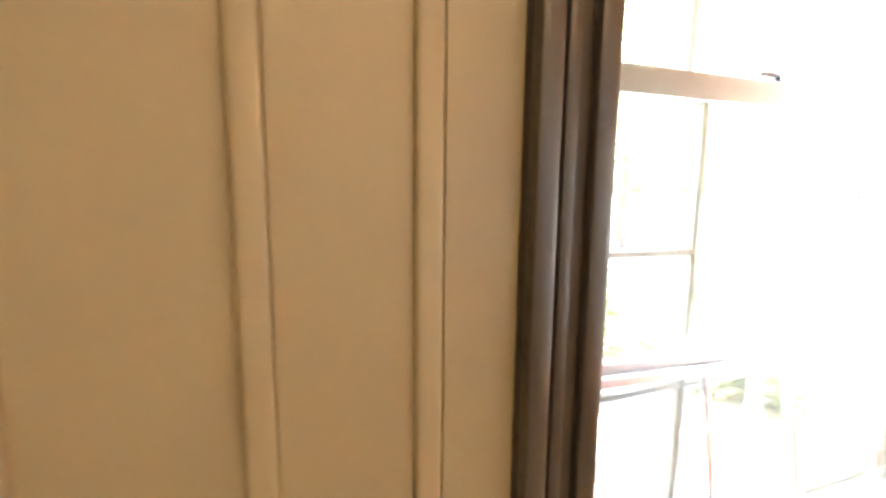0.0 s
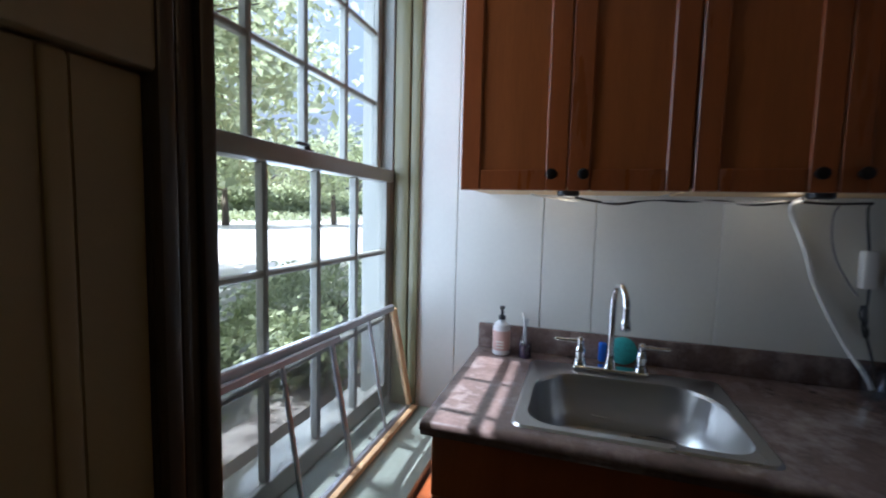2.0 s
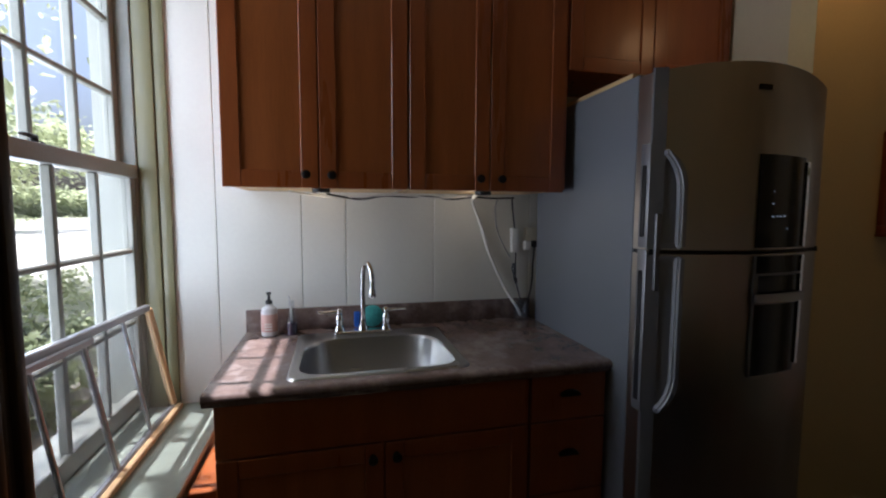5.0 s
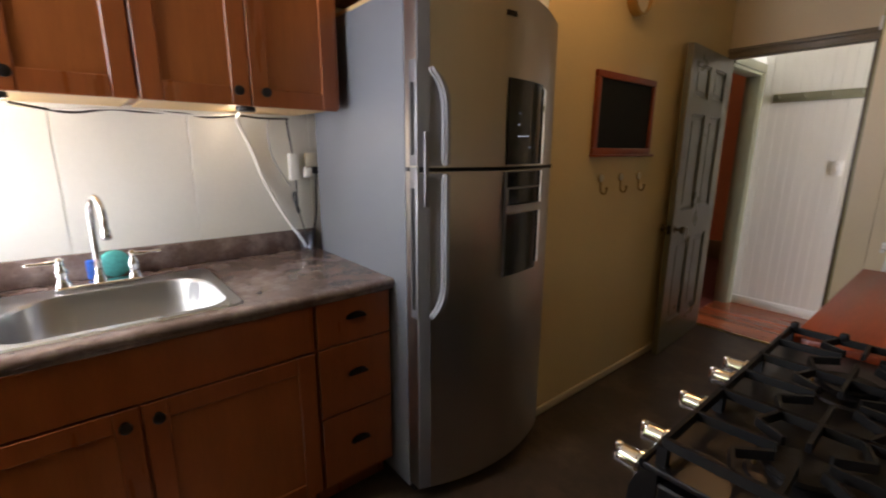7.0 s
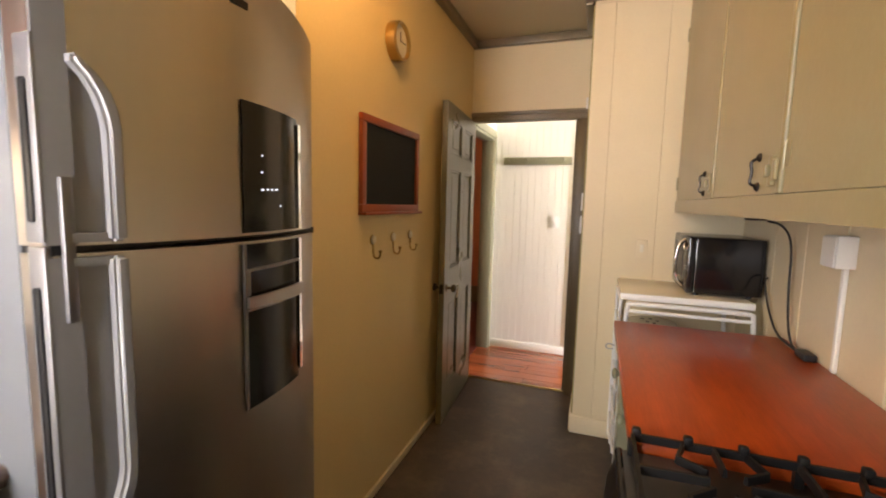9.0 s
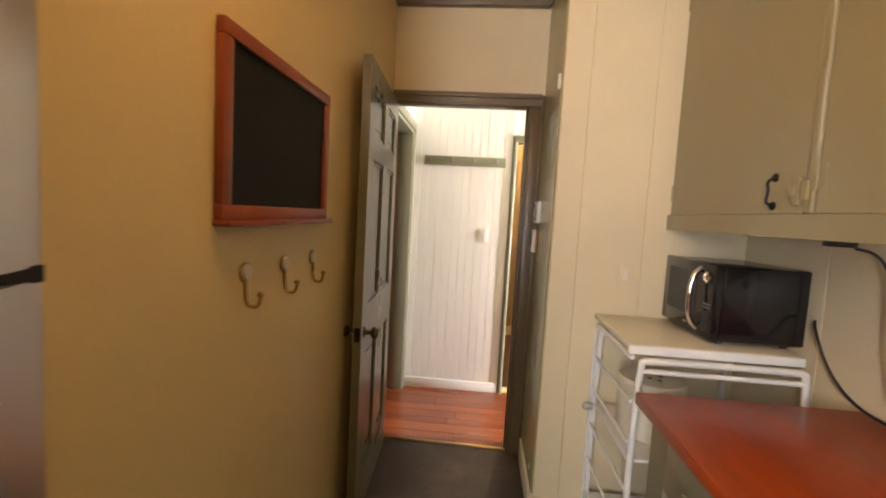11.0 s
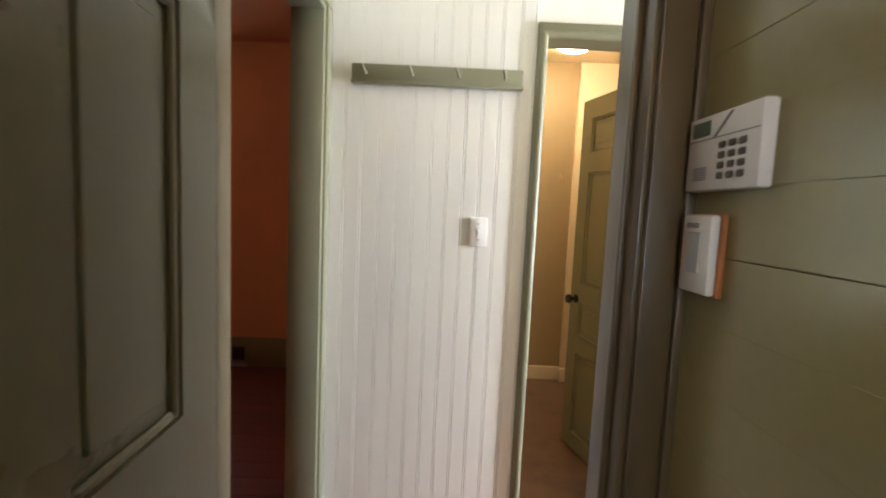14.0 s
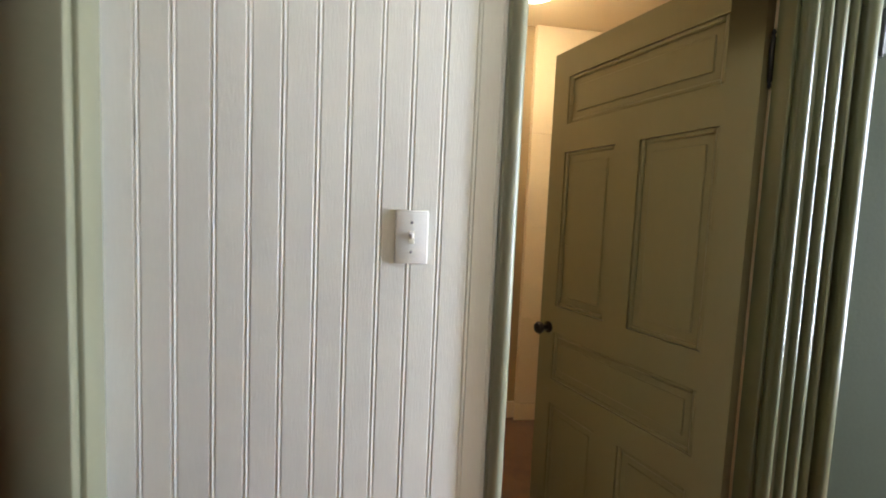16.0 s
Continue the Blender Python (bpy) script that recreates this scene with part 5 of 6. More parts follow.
struct("hall_baseboard", bx(-0.913, -0.137, HALL_Y - 0.022, HALL_Y - 0.001, 0.0, 0.078, 0.004, 2), WHITE_PAINT, "white painted hall baseboard", "baseboard")
struct("wall_hall_over_bath_door", bx(-0.128, 2.65, HALL_Y, HALL_Y + 0.10, 2.01, CEIL), BEAD_PAINT, "white wall above the bathroom door", "wall")
struct("wall_hall_right", bx(0.585, 2.65, HALL_Y, HALL_Y + 0.10, -0.01, 2.009), HALL_GREEN, "olive green boarded wall beside the bathroom door, darkened against the hall light", "wall")
bm = bx(2.60, 2.70, 4.450, 5.209, -0.01, 0.55)
box(bm, 2.60, 2.70, 4.450, 5.209, 2.35, CEIL)
box(bm, 2.60, 2.70, 4.450, 4.50, 0.55, 2.35)
box(bm, 2.60, 2.70, 5.16, 5.209, 0.55, 2.35)
struct("wall_hall_east", bm, WHITE_PAINT, "white hall end wall with a window opening", "wall")
bm = bx(-0.985, HALL_X, 4.450, 5.209, 2.03, CEIL)
box(bm, -0.985, HALL_X, 5.125, 5.209, -0.01, 2.03)
box(bm, -0.985, HALL_X, 4.4485, 4.452, -0.01, 2.03)
struct("wall_hall_west", bm, BEAD_PAINT, "white wall with the opening to the living room", "wall")
op = thing("trim_living_opening", "sage green painted trim of the opening to the living room", "door casing", (-0.95, 4.8, 0), kind="structure")
for b in [(-1.006, HALL_X + 0.012, 5.100, 5.124, 0, 2.03), (-1.004, HALL_X + 0.002, 4.4525, 4.458, 0, 2.03), (-1.006, HALL_X + 0.012, 4.46, 5.10, 2.005, 2.03),
          (HALL_X + 0.001, HALL_X + 0.020, 5.125, 5.185, 0, 2.03), (HALL_X + 0.001, HALL_X + 0.020, 4.46, 5.185, 2.031, 2.10)]:
    part("board", bx(*b, 0.005, 2), SAGE_PAINT, op)
rk = thing("coat_rail", "sage green painted coat rail with four small hooks", "coat rail", (-0.5, 5.2, 1.82))
part("board", bx(-0.808, -0.182, HALL_Y - 0.032, HALL_Y - 0.0115, 1.792, 1.856, 0.003, 2), SAGE_PAINT, rk)
part("lip", bx(-0.810, -0.180, HALL_Y - 0.040, HALL_Y - 0.0115, 1.786, 1.796, 0.003, 2), SAGE_PAINT, rk)
for i in range(4):
    x = -0.755 + i * 0.170
    part("hook", tube(bmesh.new(), [(x, HALL_Y - 0.031, 1.822), (x - 0.002, HALL_Y - 0.046, 1.822), (x - 0.006, HALL_Y - 0.055, 1.832), (x - 0.011, HALL_Y - 0.058, 1.846)], 0.0062, 10), SAGE_PAINT, rk)

# ---- bathroom beyond the hall ----
bc = thing("trim_bath_casing", "sage green rounded casing of the bathroom doorway", "door casing", (0.25, HALL_Y, 0), kind="structure")
BX1 = 0.555
part("side", bx(-0.134, -0.112, HALL_Y - 0.018, HALL_Y - 0.001, 0, 2.0, 0.004, 2), SAGE_PAINT, bc)
part("round_edge", tube(bmesh.new(), [(-0.112, HALL_Y - 0.014, 0), (-0.112, HALL_Y - 0.014, 1.992)], 0.017, 16, 0), SAGE_PAINT, bc)
part("head", bx(-0.134, BX1 + 0.17, HALL_Y - 0.022, HALL_Y - 0.001, 1.987, 2.035, 0.006, 2), SAGE_PAINT, bc)
part("round_edge", tube(bmesh.new(), [(-0.118, HALL_Y - 0.014, 1.992), (BX1 + 0.15, HALL_Y - 0.014, 1.992)], 0.015, 16, 0), SAGE_PAINT, bc)
# Right side is coloured darker than the left to offset the strong hall light.
part("side", bx(BX1 - 0.002, BX1 + 0.150, HALL_Y - 0.020, HALL_Y - 0.001, 0, 1.986, 0.004, 2), DARKENED_CASING, bc)
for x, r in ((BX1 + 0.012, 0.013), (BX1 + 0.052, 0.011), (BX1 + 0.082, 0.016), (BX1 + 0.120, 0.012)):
    part("bead", tube(bmesh.new(), [(x, HALL_Y - 0.019, 0), (x, HALL_Y - 0.019, 1.986)], r, 16, 0), DARKENED_CASING, bc)
part("backband", bx(BX1 + 0.138, BX1 + 0.172, HALL_Y - 0.046, HALL_Y - 0.001, 0, 2.034, 0.014, 4), DARKENED_CASING, bc)
part("stop", bx(BX1 - 0.013, BX1 - 0.0005, HALL_Y - 0.004, HALL_Y + 0.046, 0, 1.984, 0.004, 2), DARKENED_CASING, bc)
for b in [(-0.127, -0.098, HALL_Y, HALL_Y + 0.105, 0, 1.985), (-0.098, BX1, HALL_Y, HALL_Y + 0.105, 1.985, 2.009)]:
    part("jamb", bx(*b, 0.003), SAGE_PAINT, bc)
part("jamb", bx(BX1, BX1 + 0.029, HALL_Y, HALL_Y + 0.105, 0, 1.985, 0.003), BATH_PAINT, bc, "bare cream painted hinge jamb")
jh = part("hinge", bx(BX1 - 0.003, BX1 + 0.001, HALL_Y + 0.048, HALL_Y + 0.088, 1.675, 1.765, 0.001), DARK_METAL, bc, "dark butt hinge")
part("pin", lathe(bmesh.new(), [(0.002, 0), (0.005, 0.006), (0.003, 0.014), (0.006, 0.020), (0.006, 0.120), (0.003, 0.126), (0.005, 0.134), (0.002, 0.142)], (BX1 - 0.008, HALL_Y + 0.056, 1.649)), DARK_METAL, jh)
hg = thing("door_hinge", "black metal hinge on the green boards", "hinge", (0.79, HALL_Y, 1.78))
part("leaf", bx(0.775, 0.810, HALL_Y - 0.005, HALL_Y - 0.0005, 1.735, 1.825, 0.001), BLACK_PLASTIC, hg)
part("pin", cyl(bmesh.new(), (0.775, HALL_Y - 0.006, 1.725), (0.775, HALL_Y - 0.006, 1.835), 0.006, n=10), BLACK_PLASTIC, hg)
struct("bath_threshold", bx(-0.098, 0.555, HALL_Y - 0.0, HALL_Y + 0.10, 0.0, 0.012, 0.004), MAPLE, "pale wooden threshold of the bathroom", "threshold")
struct("bath_floor", bx(-0.25, 1.8, HALL_Y + 0.09, 7.2, -0.05, 0.0), BATH_FLOOR, "brown bathroom floor", "floor")
struct("bath_ceiling", bx(-0.25, 1.8, HALL_Y + 0.10, 7.2, 2.50, 2.56), BATH_PAINT, "cream bathroom ceiling", "ceiling")
wb = struct("wall_bath_north", bx(0.545, 1.8, FAR_Y - 0.03, FAR_Y + 0.1, -0.01, 2.50), BATH_PAINT, "cream bathroom wall with level joints", "wall")
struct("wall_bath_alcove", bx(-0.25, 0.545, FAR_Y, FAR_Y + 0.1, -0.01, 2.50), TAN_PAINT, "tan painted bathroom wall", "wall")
struct("wall_bath_west", bx(-0.35, -0.25, HALL_Y + 0.10, 7.1, -0.01, 2.50), BATH_PAINT, "cream bathroom side wall", "wall")
struct("wall_bath_east", bx(1.70, 1.8, HALL_Y + 0.10, 7.1, -0.01, 2.50), BATH_PAINT, "cream bathroom side wall", "wall")
for i, (z0, z1) in enumerate([(0.11, 0.68), (0.682, 1.26), (1.262, 1.84), (1.842, 2.49)]):
    part("board", bx(0.546, 1.69, FAR_Y - 0.040, FAR_Y - 0.029, z0 + 0.001, z1 - 0.001, 0.002), BATH_PAINT, wb)
struct("bath_baseboard", box(bx(-0.24, 0.544, FAR_Y - 0.018, FAR_Y - 0.001, 0.0, 0.11, 0.004), 0.53, 1.69, FAR_Y - 0.058, FAR_Y - 0.041, 0.0, 0.11, 0.004), BATH_PAINT, "cream bathroom baseboard", "baseboard")
bdr = panel_door("door_2", "olive green five-panel bathroom door standing ajar", 0.80, 1.965, [(0.09, 0.71, 1.68, 1.86), (0.09, 0.35, 0.96, 1.57), (0.45, 0.71, 0.96, 1.57), (0.09, 0.71, 0.66, 0.85), (0.09, 0.35, 0.10, 0.56), (0.45, 0.71, 0.10, 0.56)], GREEN_PAINT, (0.745, 0.865), DARK_METAL)
bdr.matrix_basis = pose(0.541, 5.272, 0.005, 0, 0, 105.6)
for z in (0.25,):
    part("hinge", bx(-0.012, 0.012, 0.018, 0.022, z - 0.045, z + 0.045, 0.001), DARK_METAL, None).parent = bdr
bl = thing("ceiling_lamp", "lit round opal glass bathroom ceiling lamp", "lamp", (0.34, 6.42, 2.5))
part("shade", lathe(bmesh.new(), [(0.02, -0.115), (0.09, -0.105), (0.135, -0.075), (0.15, -0.04), (0.13, -0.012)], (0.34, 6.42, 2.5), n=32), LAMP_GLASS, bl)
part("ring", lathe(bmesh.new(), [(0.135, -0.018), (0.14, -0.012), (0.14, -0.001)], (0.34, 6.42, 2.5), n=32), BRASS, bl)
hk = thing("wall_hook", "small metal hook on the tan bathroom wall", "hook", (0.46, FAR_Y, 1.62))
part("stem", tube(bmesh.new(), [(0.45, FAR_Y - 0.001, 1.66), (0.45, FAR_Y - 0.01, 1.61), (0.45, FAR_Y - 0.04, 1.60), (0.45, FAR_Y - 0.05, 1.63)], 0.006, 8), BRASS, hk)

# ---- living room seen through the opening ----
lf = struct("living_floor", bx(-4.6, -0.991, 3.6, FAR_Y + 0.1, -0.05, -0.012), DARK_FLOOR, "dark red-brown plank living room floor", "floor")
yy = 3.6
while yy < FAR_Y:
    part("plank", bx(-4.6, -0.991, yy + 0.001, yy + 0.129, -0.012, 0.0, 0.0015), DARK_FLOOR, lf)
    yy += 0.13
struct("living_ceiling", bx(-4.6, -0.991, 3.6, FAR_Y + 0.1, 2.55, 2.61), ORANGE_PAINT, "orange lit living room ceiling", "ceiling")
OX0, OX1, OZ0, OZ1 = -3.50, -2.53, 0.64, 2.27
bm = bx(OX1, -0.991, FAR_Y, FAR_Y + 0.30, -0.01, 2.55)
box(bm, -4.6, OX0, FAR_Y, FAR_Y + 0.30, -0.01, 2.55)
box(bm, OX0, OX1, FAR_Y, FAR_Y + 0.30, -0.01, OZ0)
box(bm, OX0, OX1, FAR_Y, FAR_Y + 0.30, OZ1, 2.55)
struct("wall_living_north", bm, ORANGE_PAINT, "terracotta orange living room wall with a window", "wall")
struct("wall_living_west", bx(-4.7, -4.6, 3.6, FAR_Y + 0.1, -0.01, 2.55), ORANGE_PAINT, "terracotta orange living room wall", "wall")
struct("wall_living_south", bx(-4.6, -0.991, 3.5, 3.6, -0.01, 2.55), ORANGE_PAINT, "terracotta orange living room wall", "wall")
bm = bx(-1.003, -0.986, 3.6, 4.452, -0.01, 2.55)
box(bm, -1.003, -0.986, 5.125, FAR_Y - 0.001, -0.01, 2.55)
box(bm, -1.003, -0.986, 4.452, 5.125, 2.04, 2.55)
struct("wall_living_east", bm, ORANGE_PAINT, "terracotta orange living room wall with an opening", "wall")
struct("living_baseboard", bx(-4.59, -1.005, FAR_Y - 0.022, FAR_Y - 0.001, 0.0, 0.24, 0.006, 2), GREEN_PAINT, "tall olive green living room baseboard", "baseboard")
w2 = thing("window_2", "dark olive framed sash window with green garden view", "window", (-3.0, FAR_Y, 0.6), kind="structure")
for b in [(OX0 - 0.10, OX0, FAR_Y - 0.03, FAR_Y - 0.001, OZ0 - 0.10, OZ1 + 0.10), (OX1, OX1 + 0.10, FAR_Y - 0.03, FAR_Y - 0.001, OZ0 - 0.10, OZ1 + 0.10), (OX0, OX1, FAR_Y - 0.03, FAR_Y - 0.001, OZ1, OZ1 + 0.10), (OX0, OX1, FAR_Y - 0.03, FAR_Y - 0.001, OZ0 - 0.10, OZ0),
          (OX0, OX0 + 0.015, FAR_Y, FAR_Y + 0.2, OZ0, OZ1), (OX1 - 0.015, OX1, FAR_Y, FAR_Y + 0.2, OZ0, OZ1), (OX0 + 0.015, OX1 - 0.015, FAR_Y, FAR_Y + 0.2, OZ0, OZ0 + 0.015), (OX0 + 0.015, OX1 - 0.015, FAR_Y, FAR_Y + 0.2, OZ1 - 0.015, OZ1)]:
    part("frame", bx(*b, 0.004), TAUPE_PAINT, w2)
part("top_bar", bx(OX0 + 0.02, OX1 - 0.17, FAR_Y + 0.10, FAR_Y + 0.13, 2.10, 2.20, 0.003), TAUPE_PAINT, w2)
part("shutter", bx(OX1 - 0.165, OX1 - 0.017, FAR_Y + 0.02, FAR_Y + 0.045, OZ0 + 0.02, OZ1 - 0.02, 0.003), CASING_DARK, w2, "dark folded shutter")
for j, (z0, z1, y) in enumerate(((OZ0 + 0.05, 1.44, FAR_Y + 0.205), (1.42, OZ1 - 0.03, FAR_Y + 0.235))):
    s = part("sash", bx(OX0 + 0.015, OX1 - 0.015, y, y + 0.03, z0, z0 + 0.045, 0.003), TAUPE_PAINT, w2)
    part("rail", bx(OX0 + 0.015, OX1 - 0.015, y, y + 0.03, z1 - 0.04, z1, 0.003), TAUPE_PAINT, s)
    n = 5
    wx = (OX1 - OX0 - 0.10) / n
    for i in range(n + 1):
        x = OX0 + 0.05 + wx * i
        part("muntin", bx(x - (0.011 if 0 < i < n else 0.03), x + (0.011 if 0 < i < n else 0.03), y + 0.002, y + 0.028, z0 + 0.045, z1 - 0.04, 0.003), TAUPE_PAINT, s)
    for k in (1, 2):
        z = z0 + 0.045 + (z1 - z0 - 0.085) * k / 3
        part("muntin", bx(OX0 + 0.05, OX1 - 0.05, y + 0.003, y + 0.027, z - 0.011, z + 0.011, 0.003), TAUPE_PAINT, s)
    for i in range(n):
        for k in range(3):
            za, zb = z0 + 0.045 + (z1 - z0 - 0.085) * k / 3, z0 + 0.045 + (z1 - z0 - 0.085) * (k + 1) / 3
            p = part("pane", bx(OX0 + 0.05 + wx * i, OX0 + 0.05 + wx * (i + 1), y + 0.013, y + 0.016, za, zb), GLASS, s)
            p.visible_shadow = False
vt = thing("floor_vent", "dark metal wall register in the baseboard", "vent", (-2.1, FAR_Y - 0.03, 0.1))
part("frame", bx(-2.22, -1.99, FAR_Y - 0.030, FAR_Y - 0.0225, 0.03, 0.19, 0.003), GREEN_PAINT, vt)
for i in range(2):
    part("grille", bx(-2.205 + i * 0.105, -2.11 + i * 0.105, FAR_Y - 0.034, FAR_Y - 0.029, 0.055, 0.165, 0.002), BLACK_PLASTIC, vt)
part("ledge", bx(-2.23, -1.98, FAR_Y - 0.050, FAR_Y - 0.0225, 0.005, 0.028, 0.003), SASH_PAINT, vt)

# ---- ceiling lamps of the kitchen and hall ----
for x, y, r in ((LAMP_X, LAMP_Y, 0.13), (-0.45, 4.80, 0.10)):
    l = thing("ceiling_lamp", "flush ceiling lamp with a brass ring and bare bulb", "lamp", (x, y, CEIL))
    part("canopy", lathe(bmesh.new(), [(r * 0.5, -0.04), (r * 0.6, -0.03), (r, -0.012), (r, -0.001)], (x, y, CEIL), n=32), BRASS, l)

# ---- outside ----
struct("ground", bx(-900, 900, -1500, -0.53, -0.62, -0.55), GRASS_GROUND, "lawn and gravel ground outside the house", "ground")
struct("drive", bx(-60, 60, -58, -8.5, -0.549, -0.535), mat("pale_sunlit_gravel", (0.70, 0.67, 0.60), 0.9, vary=0.15, scale=3, bump=0.5), "pale gravel drive in full sun", "drive")
struct("garden_ground", bx(-60, 60, FAR_Y + 0.31, 90, -0.6, -0.5), GRASS_GROUND, "green garden ground behind the house", "ground")
struct("side_ground", bx(2.75, 60, -0.53, FAR_Y + 0.31, -0.6, -0.5), GRASS_GROUND, "lawn beside the house", "ground")


def leaves(name, material, parent, centre, radius, count, size, clumps=26, seed=1, flat=0.7):
    """A crown of many small two-sided leaves gathered in uneven clumps."""
    rg = random.Random(seed)
    cs_ = []
    while len(cs_) < clumps:
        v = Vector((rg.uniform(-1, 1), rg.uniform(-1, 1), rg.uniform(-1, 1)))
        if 0.25 < v.length < 1:
            cs_.append((Vector((v.x * radius[0], v.y * radius[1], v.z * radius[2])) + Vector(centre), rg.uniform(0.16, 0.34)))
    verts, faces = [], []
    for i in range(count):
        c_, k = cs_[rg.randrange(clumps)]
        p = c_ + Vector((rg.gauss(0, k * radius[0] * 0.8), rg.gauss(0, k * radius[1] * 0.8), rg.gauss(0, k * radius[2] * 0.55)))
        a = Euler((rg.gauss(0, 0.6), rg.gauss(0, 0.6), rg.uniform(0, 6.3))).to_matrix()
        s = size * rg.uniform(0.6, 1.4)
        n = len(verts)
        verts += [tuple(p + a @ Vector(q)) for q in ((-s, 0, 0), (0, -s * 0.5, s * 0.08), (s, 0, 0), (0, s * 0.5, s * 0.08))]
        faces.append((n, n + 1, n + 2, n + 3))
    me = bpy.data.meshes.new(name)
    me.from_pydata(verts, [], faces)
    me.materials.append(material)
    ob = new(name, me)
    if parent is not None:
        ob.parent = parent
        ob.matrix_parent_inverse = parent.matrix_basis.inverted()
    ob["kind"] = "stuff"
    return ob


def tree(x, y, h, spread, seed, count=7000, size=0.16, trunk=0.28):
    rg = random.Random(seed)
    t = thing("tree", "tall leafy green tree in sunlight outside", "tree", (x, y, -0.55), group="trees outside")
    bm = bmesh.new()
    top_ = Vector((x + rg.uniform(-0.5, 0.5), y + rg.uniform(-0.5, 0.5), h * 0.8))
    cyl(bm, (x, y, -0.56), Vector((x, y, -0.55)).lerp(top_, 0.5), trunk, trunk * 0.6, 10)
    cyl(bm, Vector((x, y, -0.55)).lerp(top_, 0.49), top_, trunk * 0.6, trunk * 0.15, 8)
    part("trunk", bm, BARK, t)
    for i in range(7):
        a = rg.uniform(0, 6.3)
        p = Vector((x, y, -0.55)).lerp(top_, rg.uniform(0.35, 0.85))
        q = p + Vector((math.cos(a) * spread * 0.75, math.sin(a) * spread * 0.75, rg.uniform(0.0, 0.25) * h))
        part("limb", cyl(bmesh.new(), p, q, trunk * 0.28, trunk * 0.06, 7), BARK, t)
    leaves("crown", LEAF, t, (x, y, h * 0.68), (spread, spread, h * 0.42), count, size, 60, seed)
    return t


tree(-5.2, -8.2, 8.5, 4.2, 3, 7000, 0.13, 0.22)
tree(1.15, -3.6, 8.2, 2.4, 9, 6500, 0.10, 0.2)
tree(-2.2, -12.5, 9.5, 4.5, 4, 9000, 0.16)
tree(-10.5, -11.5, 9.0, 4.6, 5, 9000, 0.16)
for i, (x, y) in enumerate([(-38, -36), (-27, -40), (-16, -38), (-6, -42), (5, -38), (16, -40), (-50, -30)]):
    tree(x, y, 11 + (i % 3) * 1.5, 6.5, 20 + i, 5000, 0.32, 0.4)


def shrub(x, y, z, r, seed, count=2600, size=0.05, label="dense green shrub below the window outside"):
    s = thing("shrub", label, "shrub", (x, y, -0.55), group="shrubs outside")
    rg = random.Random(seed)
    for i in range(5):
        part("stem", cyl(bmesh.new(), (x, y, -0.56), (x + rg.uniform(-r, r) * 0.6, y + rg.uniform(-r, r) * 0.6, z), 0.02, 0.006, 6), BARK, s)
    leaves("foliage", LEAF, s, (x, y, z), (r, r, r * 0.8), count, size, 22, seed)
    return s


for i, (x, y, z, r) in enumerate([(-1.6, -3.1, -0.15, 0.6), (-3.0, -3.4, -0.1, 0.7), (-4.4, -3.8, -0.15, 0.75), (-5.9, -4.0, -0.1, 0.8), (-0.4, -3.6, -0.2, 0.6), (-2.4, -4.6, -0.2, 0.6), (-7.4, -4.0, -0.1, 0.8), (-3.3, -1.9, 0.15, 0.5)]):
    shrub(x, y, z, r, 50 + i)
for i, (x, y, z, r) in enumerate([(-4.2, 11.5, 1.0, 1.7), (-6.3, 12.5, 1.8, 2.0), (-2.2, 12.6, 1.6, 1.9), (-4.5, 14.5, 3.2, 2.4), (-7.5, 15.5, 3.0, 2.6)]):
    shrub(x, y, z, r, 80 + i, 6500, 0.11, "bright green garden shrub behind the house")
woods = thing("far_woods", "pale green line of woods beyond the drive", "woods", (-95, -80, -0.55), kind="stuff")
leaves("foliage", LEAF, woods, (-95, -80, 3.5), (150, 4, 4.5), 24000, 0.8, 420, 72)
hedge = thing("hedge", "pale green hedge along the far side of the drive", "hedge", (-12, -44, -0.55))
leaves("foliage", LEAF, hedge, (-12, -44, 0.2), (60, 1.6, 1.0), 14000, 0.24, 240, 71)
# low dark garden wall under the kitchen window
struct("garden_wall", bx(-9, 3, -1.75, -1.45, -0.56, -0.05, 0.03, 2), STONE, "low grey stone garden wall outside", "garden wall")

# ---- things on the sink counter ----
PINK = mat("pale_pink_soap", (0.62, 0.40, 0.34), 0.35, vary=0.05)
soap = thing("soap_bottle", "clear hand soap bottle with pink label and black pump", "bottle", (-1.588, 0.195, 0.905))
part("body", lathe(bmesh.new(), [(0.030, 0), (0.034, 0.004), (0.034, 0.105), (0.030, 0.120), (0.014, 0.130), (0.013, 0.138)], (-1.588, 0.195, 0.906), n=24), mat("milky_bottle", (0.74, 0.72, 0.72), 0.3, vary=0.03), soap)
lb = part("label", lathe(bmesh.new(), [(0.0345, 0.02), (0.0348, 0.021), (0.0348, 0.095), (0.0345, 0.096)], (-1.588, 0.195, 0.906), n=24), PINK, soap, "pink paper label")
for z in (0.935, 0.947, 0.959):
    part("text_bar", bx(-1.5535, -1.5525, 0.18, 0.21, z, z + 0.005), WHITE_PLASTIC, lb)
part("pump", lathe(bmesh.new(), [(0.014, 0), (0.014, 0.014), (0.006, 0.018), (0.005, 0.040), (0.010, 0.044), (0.010, 0.052)], (-1.588, 0.195, 1.044)), BLACK_PLASTIC, soap)
part("nozzle", bx(-1.588, -1.555, 0.190, 0.200, 1.088, 1.098, 0.003), BLACK_PLASTIC, soap)
bt = thing("small_bottle", "small clear bottle with dark purple liquid", "bottle", (-1.575, 0.290, 0.905))
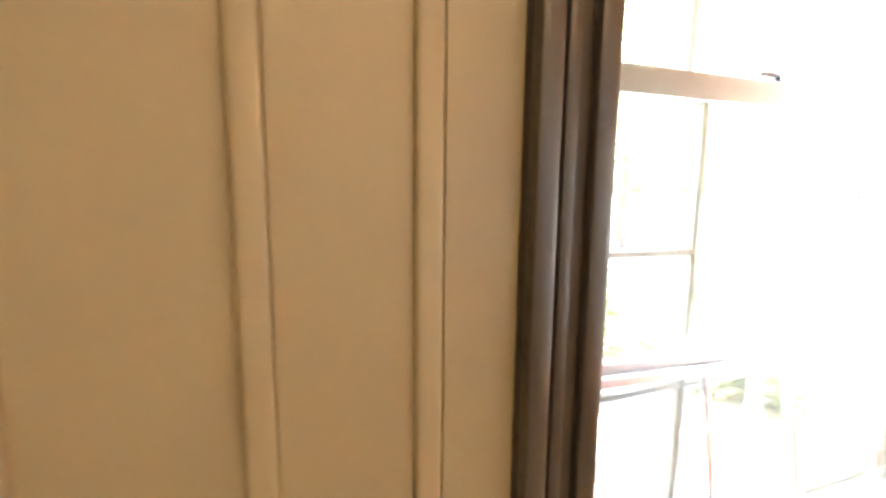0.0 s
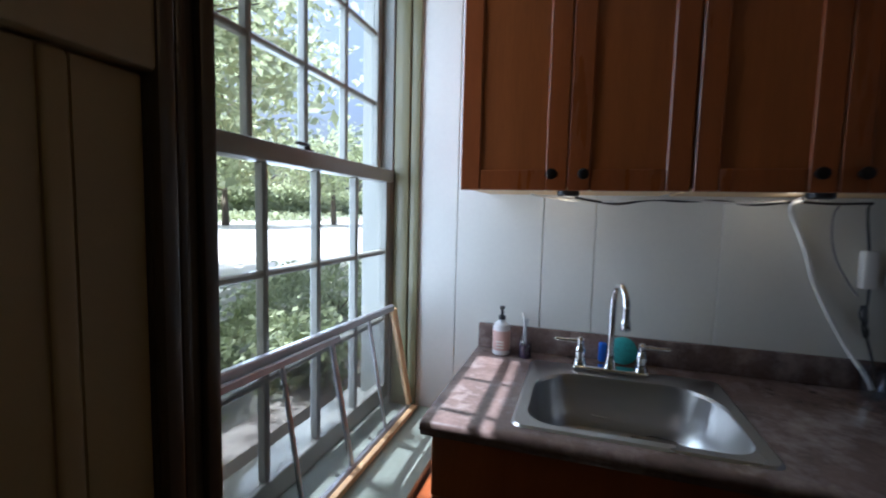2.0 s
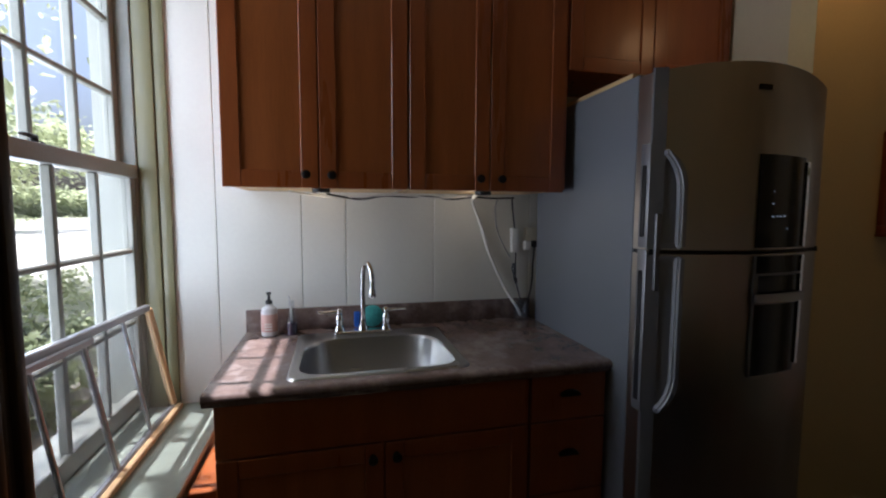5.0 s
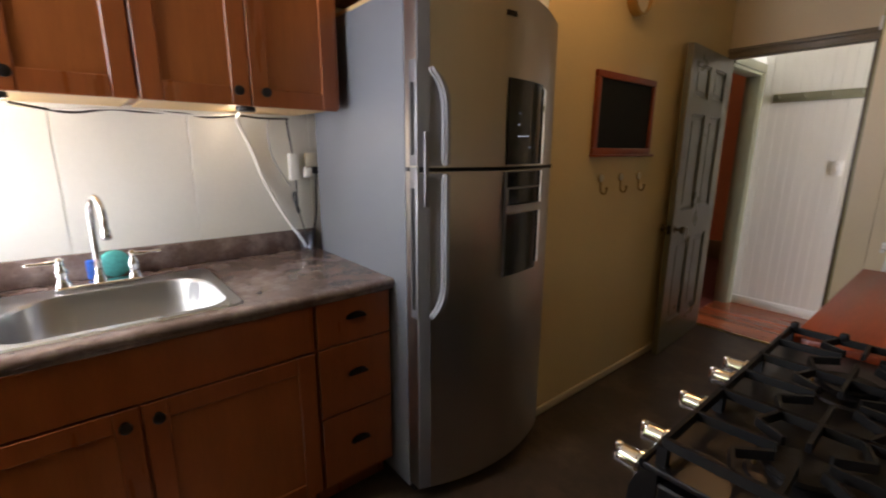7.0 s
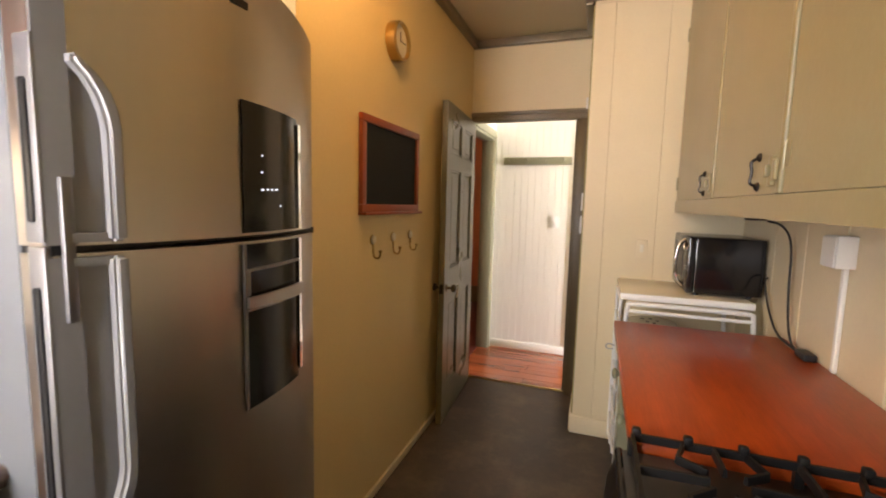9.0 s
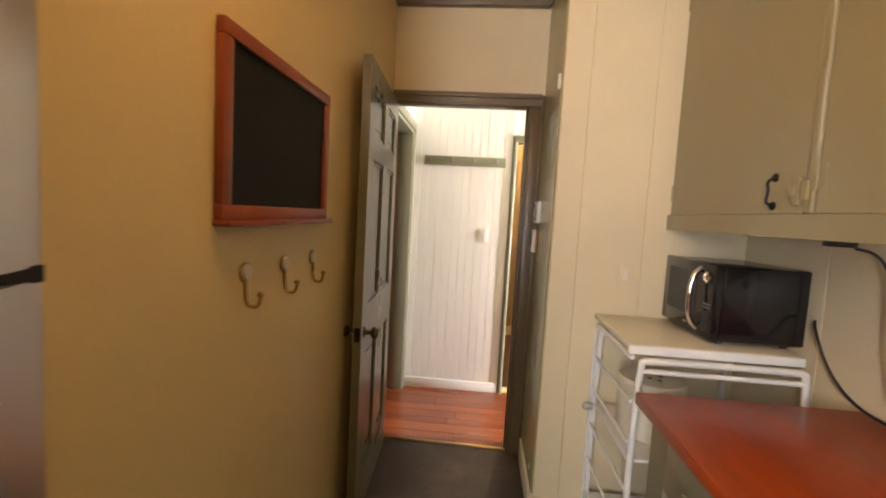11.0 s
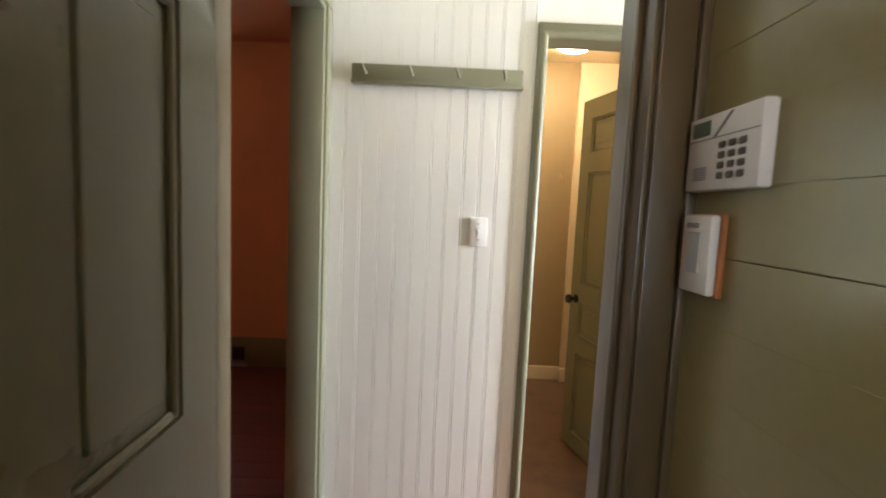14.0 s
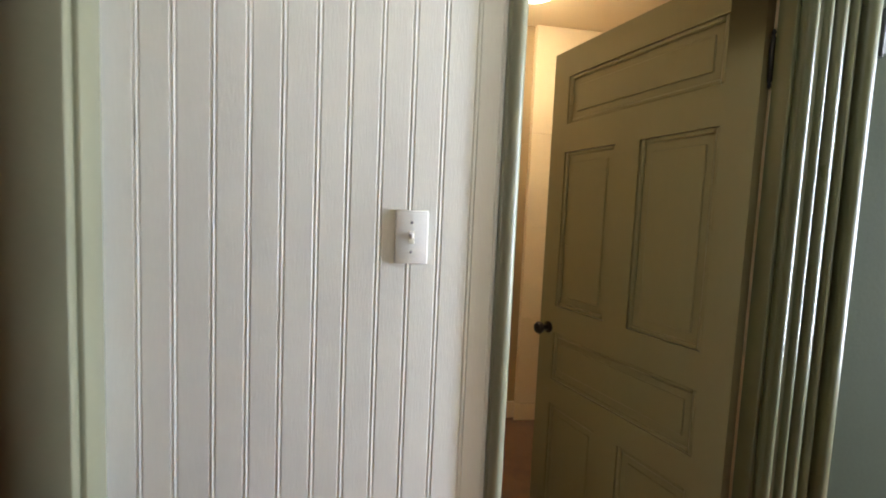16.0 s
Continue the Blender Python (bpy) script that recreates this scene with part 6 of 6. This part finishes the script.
part("body", lathe(bmesh.new(), [(0.024, 0), (0.025, 0.003), (0.024, 0.07), (0.012, 0.105), (0.010, 0.14), (0.012, 0.15)], (-1.575, 0.290, 0.906), n=20), CLEAR, bt)
part("liquid", lathe(bmesh.new(), [(0.022, 0), (0.0225, 0.05)], (-1.575, 0.290, 0.908), n=20), mat("dark_purple_liquid", (0.03, 0.012, 0.05), 0.15, bump=0), bt)
part("brush_handle", tube(bmesh.new(), [(-1.575, 0.290, 0.96), (-1.580, 0.285, 1.05), (-1.59, 0.275, 1.075)], 0.005, 8), WHITE_PLASTIC, bt)
solid("scrub_sponge", bx(-1.630, -1.600, 0.560, 0.590, 0.912, 0.985, 0.008, 2), mat("blue_sponge", (0.03, 0.13, 0.55), 0.8, vary=0.3, scale=60, bump=0.8), "blue scrubbing sponge standing behind the faucet", "sponge")
bm = bmesh.new()
lathe(bm, [(0.040, 0), (0.050, 0.006), (0.050, 0.024), (0.040, 0.030)], (-1.628, 0.645, 0.962), "x", 24)
solid("dish_scrubber", bm, mat("teal_scrubber", (0.08, 0.42, 0.40), 0.75, vary=0.3, scale=80, bump=0.8), "teal round dish scrubber leaning on the backsplash", "scrubber")
cup = thing("plastic_cup", "clear plastic cup holding cable ends on the counter", "cup", (-1.592, 1.385, 0.905))
part("wall", lathe(bmesh.new(), [(0.030, 0), (0.031, 0.002), (0.041, 0.092), (0.0395, 0.092), (0.0295, 0.006)], (-1.592, 1.385, 0.906), n=24), CLEAR, cup)
# outlets and cables behind the counter
ot = thing("wall_outlet", "white surface outlet with a plugged-in adapter", "outlet", (SINK_X, 1.36, 1.31))
part("box", bx(SINK_X + 0.001, SINK_X + 0.034, 1.352, 1.392, 1.245, 1.368, 0.004, 2), WHITE_PLASTIC, ot)
o2 = thing("wall_outlet", "white square outlet plate with two plugs", "outlet", (SINK_X, 1.43, 1.32))
part("plate", bx(SINK_X + 0.001, SINK_X + 0.020, 1.432, 1.508, 1.285, 1.372, 0.004, 2), CREAM_PLASTIC, o2)
part("white_plug", bx(SINK_X + 0.021, SINK_X + 0.052, 1.414, 1.452, 1.255, 1.305, 0.008, 2), WHITE_PLASTIC, o2)
part("black_plug", bx(SINK_X + 0.021, SINK_X + 0.050, 1.456, 1.490, 1.272, 1.305, 0.006, 2), BLACK_PLASTIC, o2)
W = SINK_X + 0.012
cord("white_cord", [(-1.45, 1.10, 1.528), (W + 0.05, 1.125, 1.515), (W, 1.155, 1.47), (W, 1.190, 1.39), (W, 1.212, 1.32), (W + 0.004, 1.226, 1.26), (W + 0.010, 1.275, 1.15), (W + 0.02, 1.330, 1.04), (-1.60, 1.372, 0.965), (-1.592, 1.385, 0.93)], 0.0078, WHITE_PLASTIC, "white flat cord running down to the cup")
cord("black_cord", [(-1.50, 0.45, 1.522), (-1.56, 0.52, 1.512), (-1.58, 0.60, 1.500), (-1.57, 0.70, 1.524), (-1.59, 0.80, 1.516), (-1.58, 0.92, 1.522), (-1.60, 1.02, 1.505), (-1.56, 1.12, 1.522), (-1.60, 1.22, 1.515), (-1.62, 1.35, 1.520)], 0.0042, BLACK_PLASTIC, "black cord sagging under the upper cabinets")
cord("thin_white_cord", [(-1.46, 0.30, 1.530), (-1.53, 0.40, 1.515), (-1.57, 0.52, 1.508), (-1.55, 0.66, 1.520), (-1.58, 0.78, 1.527), (-1.57, 0.95, 1.510), (-1.55, 1.09, 1.522)], 0.0036, WHITE_PLASTIC, "thin white cord under the upper cabinets")
cord("grey_cord", [(-1.62, 1.345, 1.522), (W, 1.355, 1.50), (W, 1.372, 1.38), (W + 0.01, 1.380, 1.24), (W + 0.012, 1.372, 1.12), (-1.61, 1.392, 1.0), (-1.59, 1.392, 0.935)], 0.0038, BLACK_PLASTIC, "thin dark cord hanging to the cup")
cord("thin_grey_cord", [(-1.60, 1.26, 1.520), (W, 1.262, 1.48), (W, 1.275, 1.35), (W + 0.005, 1.335, 1.24), (W + 0.02, 1.345, 1.22)], 0.0028, SILVER, "thin grey cord on the board wall")
cord("plug_cord", [(W + 0.03, 1.472, 1.278), (W + 0.02, 1.468, 1.20), (W + 0.01, 1.472, 1.10), (W + 0.02, 1.456, 1.03), (W + 0.04, 1.43, 0.99), (-1.595, 1.395, 0.985), (-1.592, 1.385, 0.95)], 0.0040, BLACK_PLASTIC, "black plug cord looping to the cup")
bm = bmesh.new()
for k in range(3):
    tube(bm, [(W + 0.012, 1.362 + k * 0.006, 1.19), (W + 0.02, 1.352 + k * 0.012, 1.15), (W + 0.02, 1.385 - k * 0.006, 1.11), (W + 0.015, 1.380, 1.075), (W + 0.012, 1.366, 1.12), (W + 0.012, 1.372, 1.18)], 0.0034, 6)
solid("cord_bundle", bm, BLACK_PLASTIC, "knotted bundle of black cord on the wall", "cord", kind="stuff")
for y in (0.43, 1.09):
    p = thing("cabinet_puck_light", "small black puck light under the upper cabinet", "light", (-1.40, y, 1.53), group="puck lights")
    part("housing", lathe(bmesh.new(), [(0.030, 0), (0.034, 0.004), (0.034, 0.016), (0.030, 0.018)], (-1.34, y, 1.5195)), BLACK_PLASTIC, p)
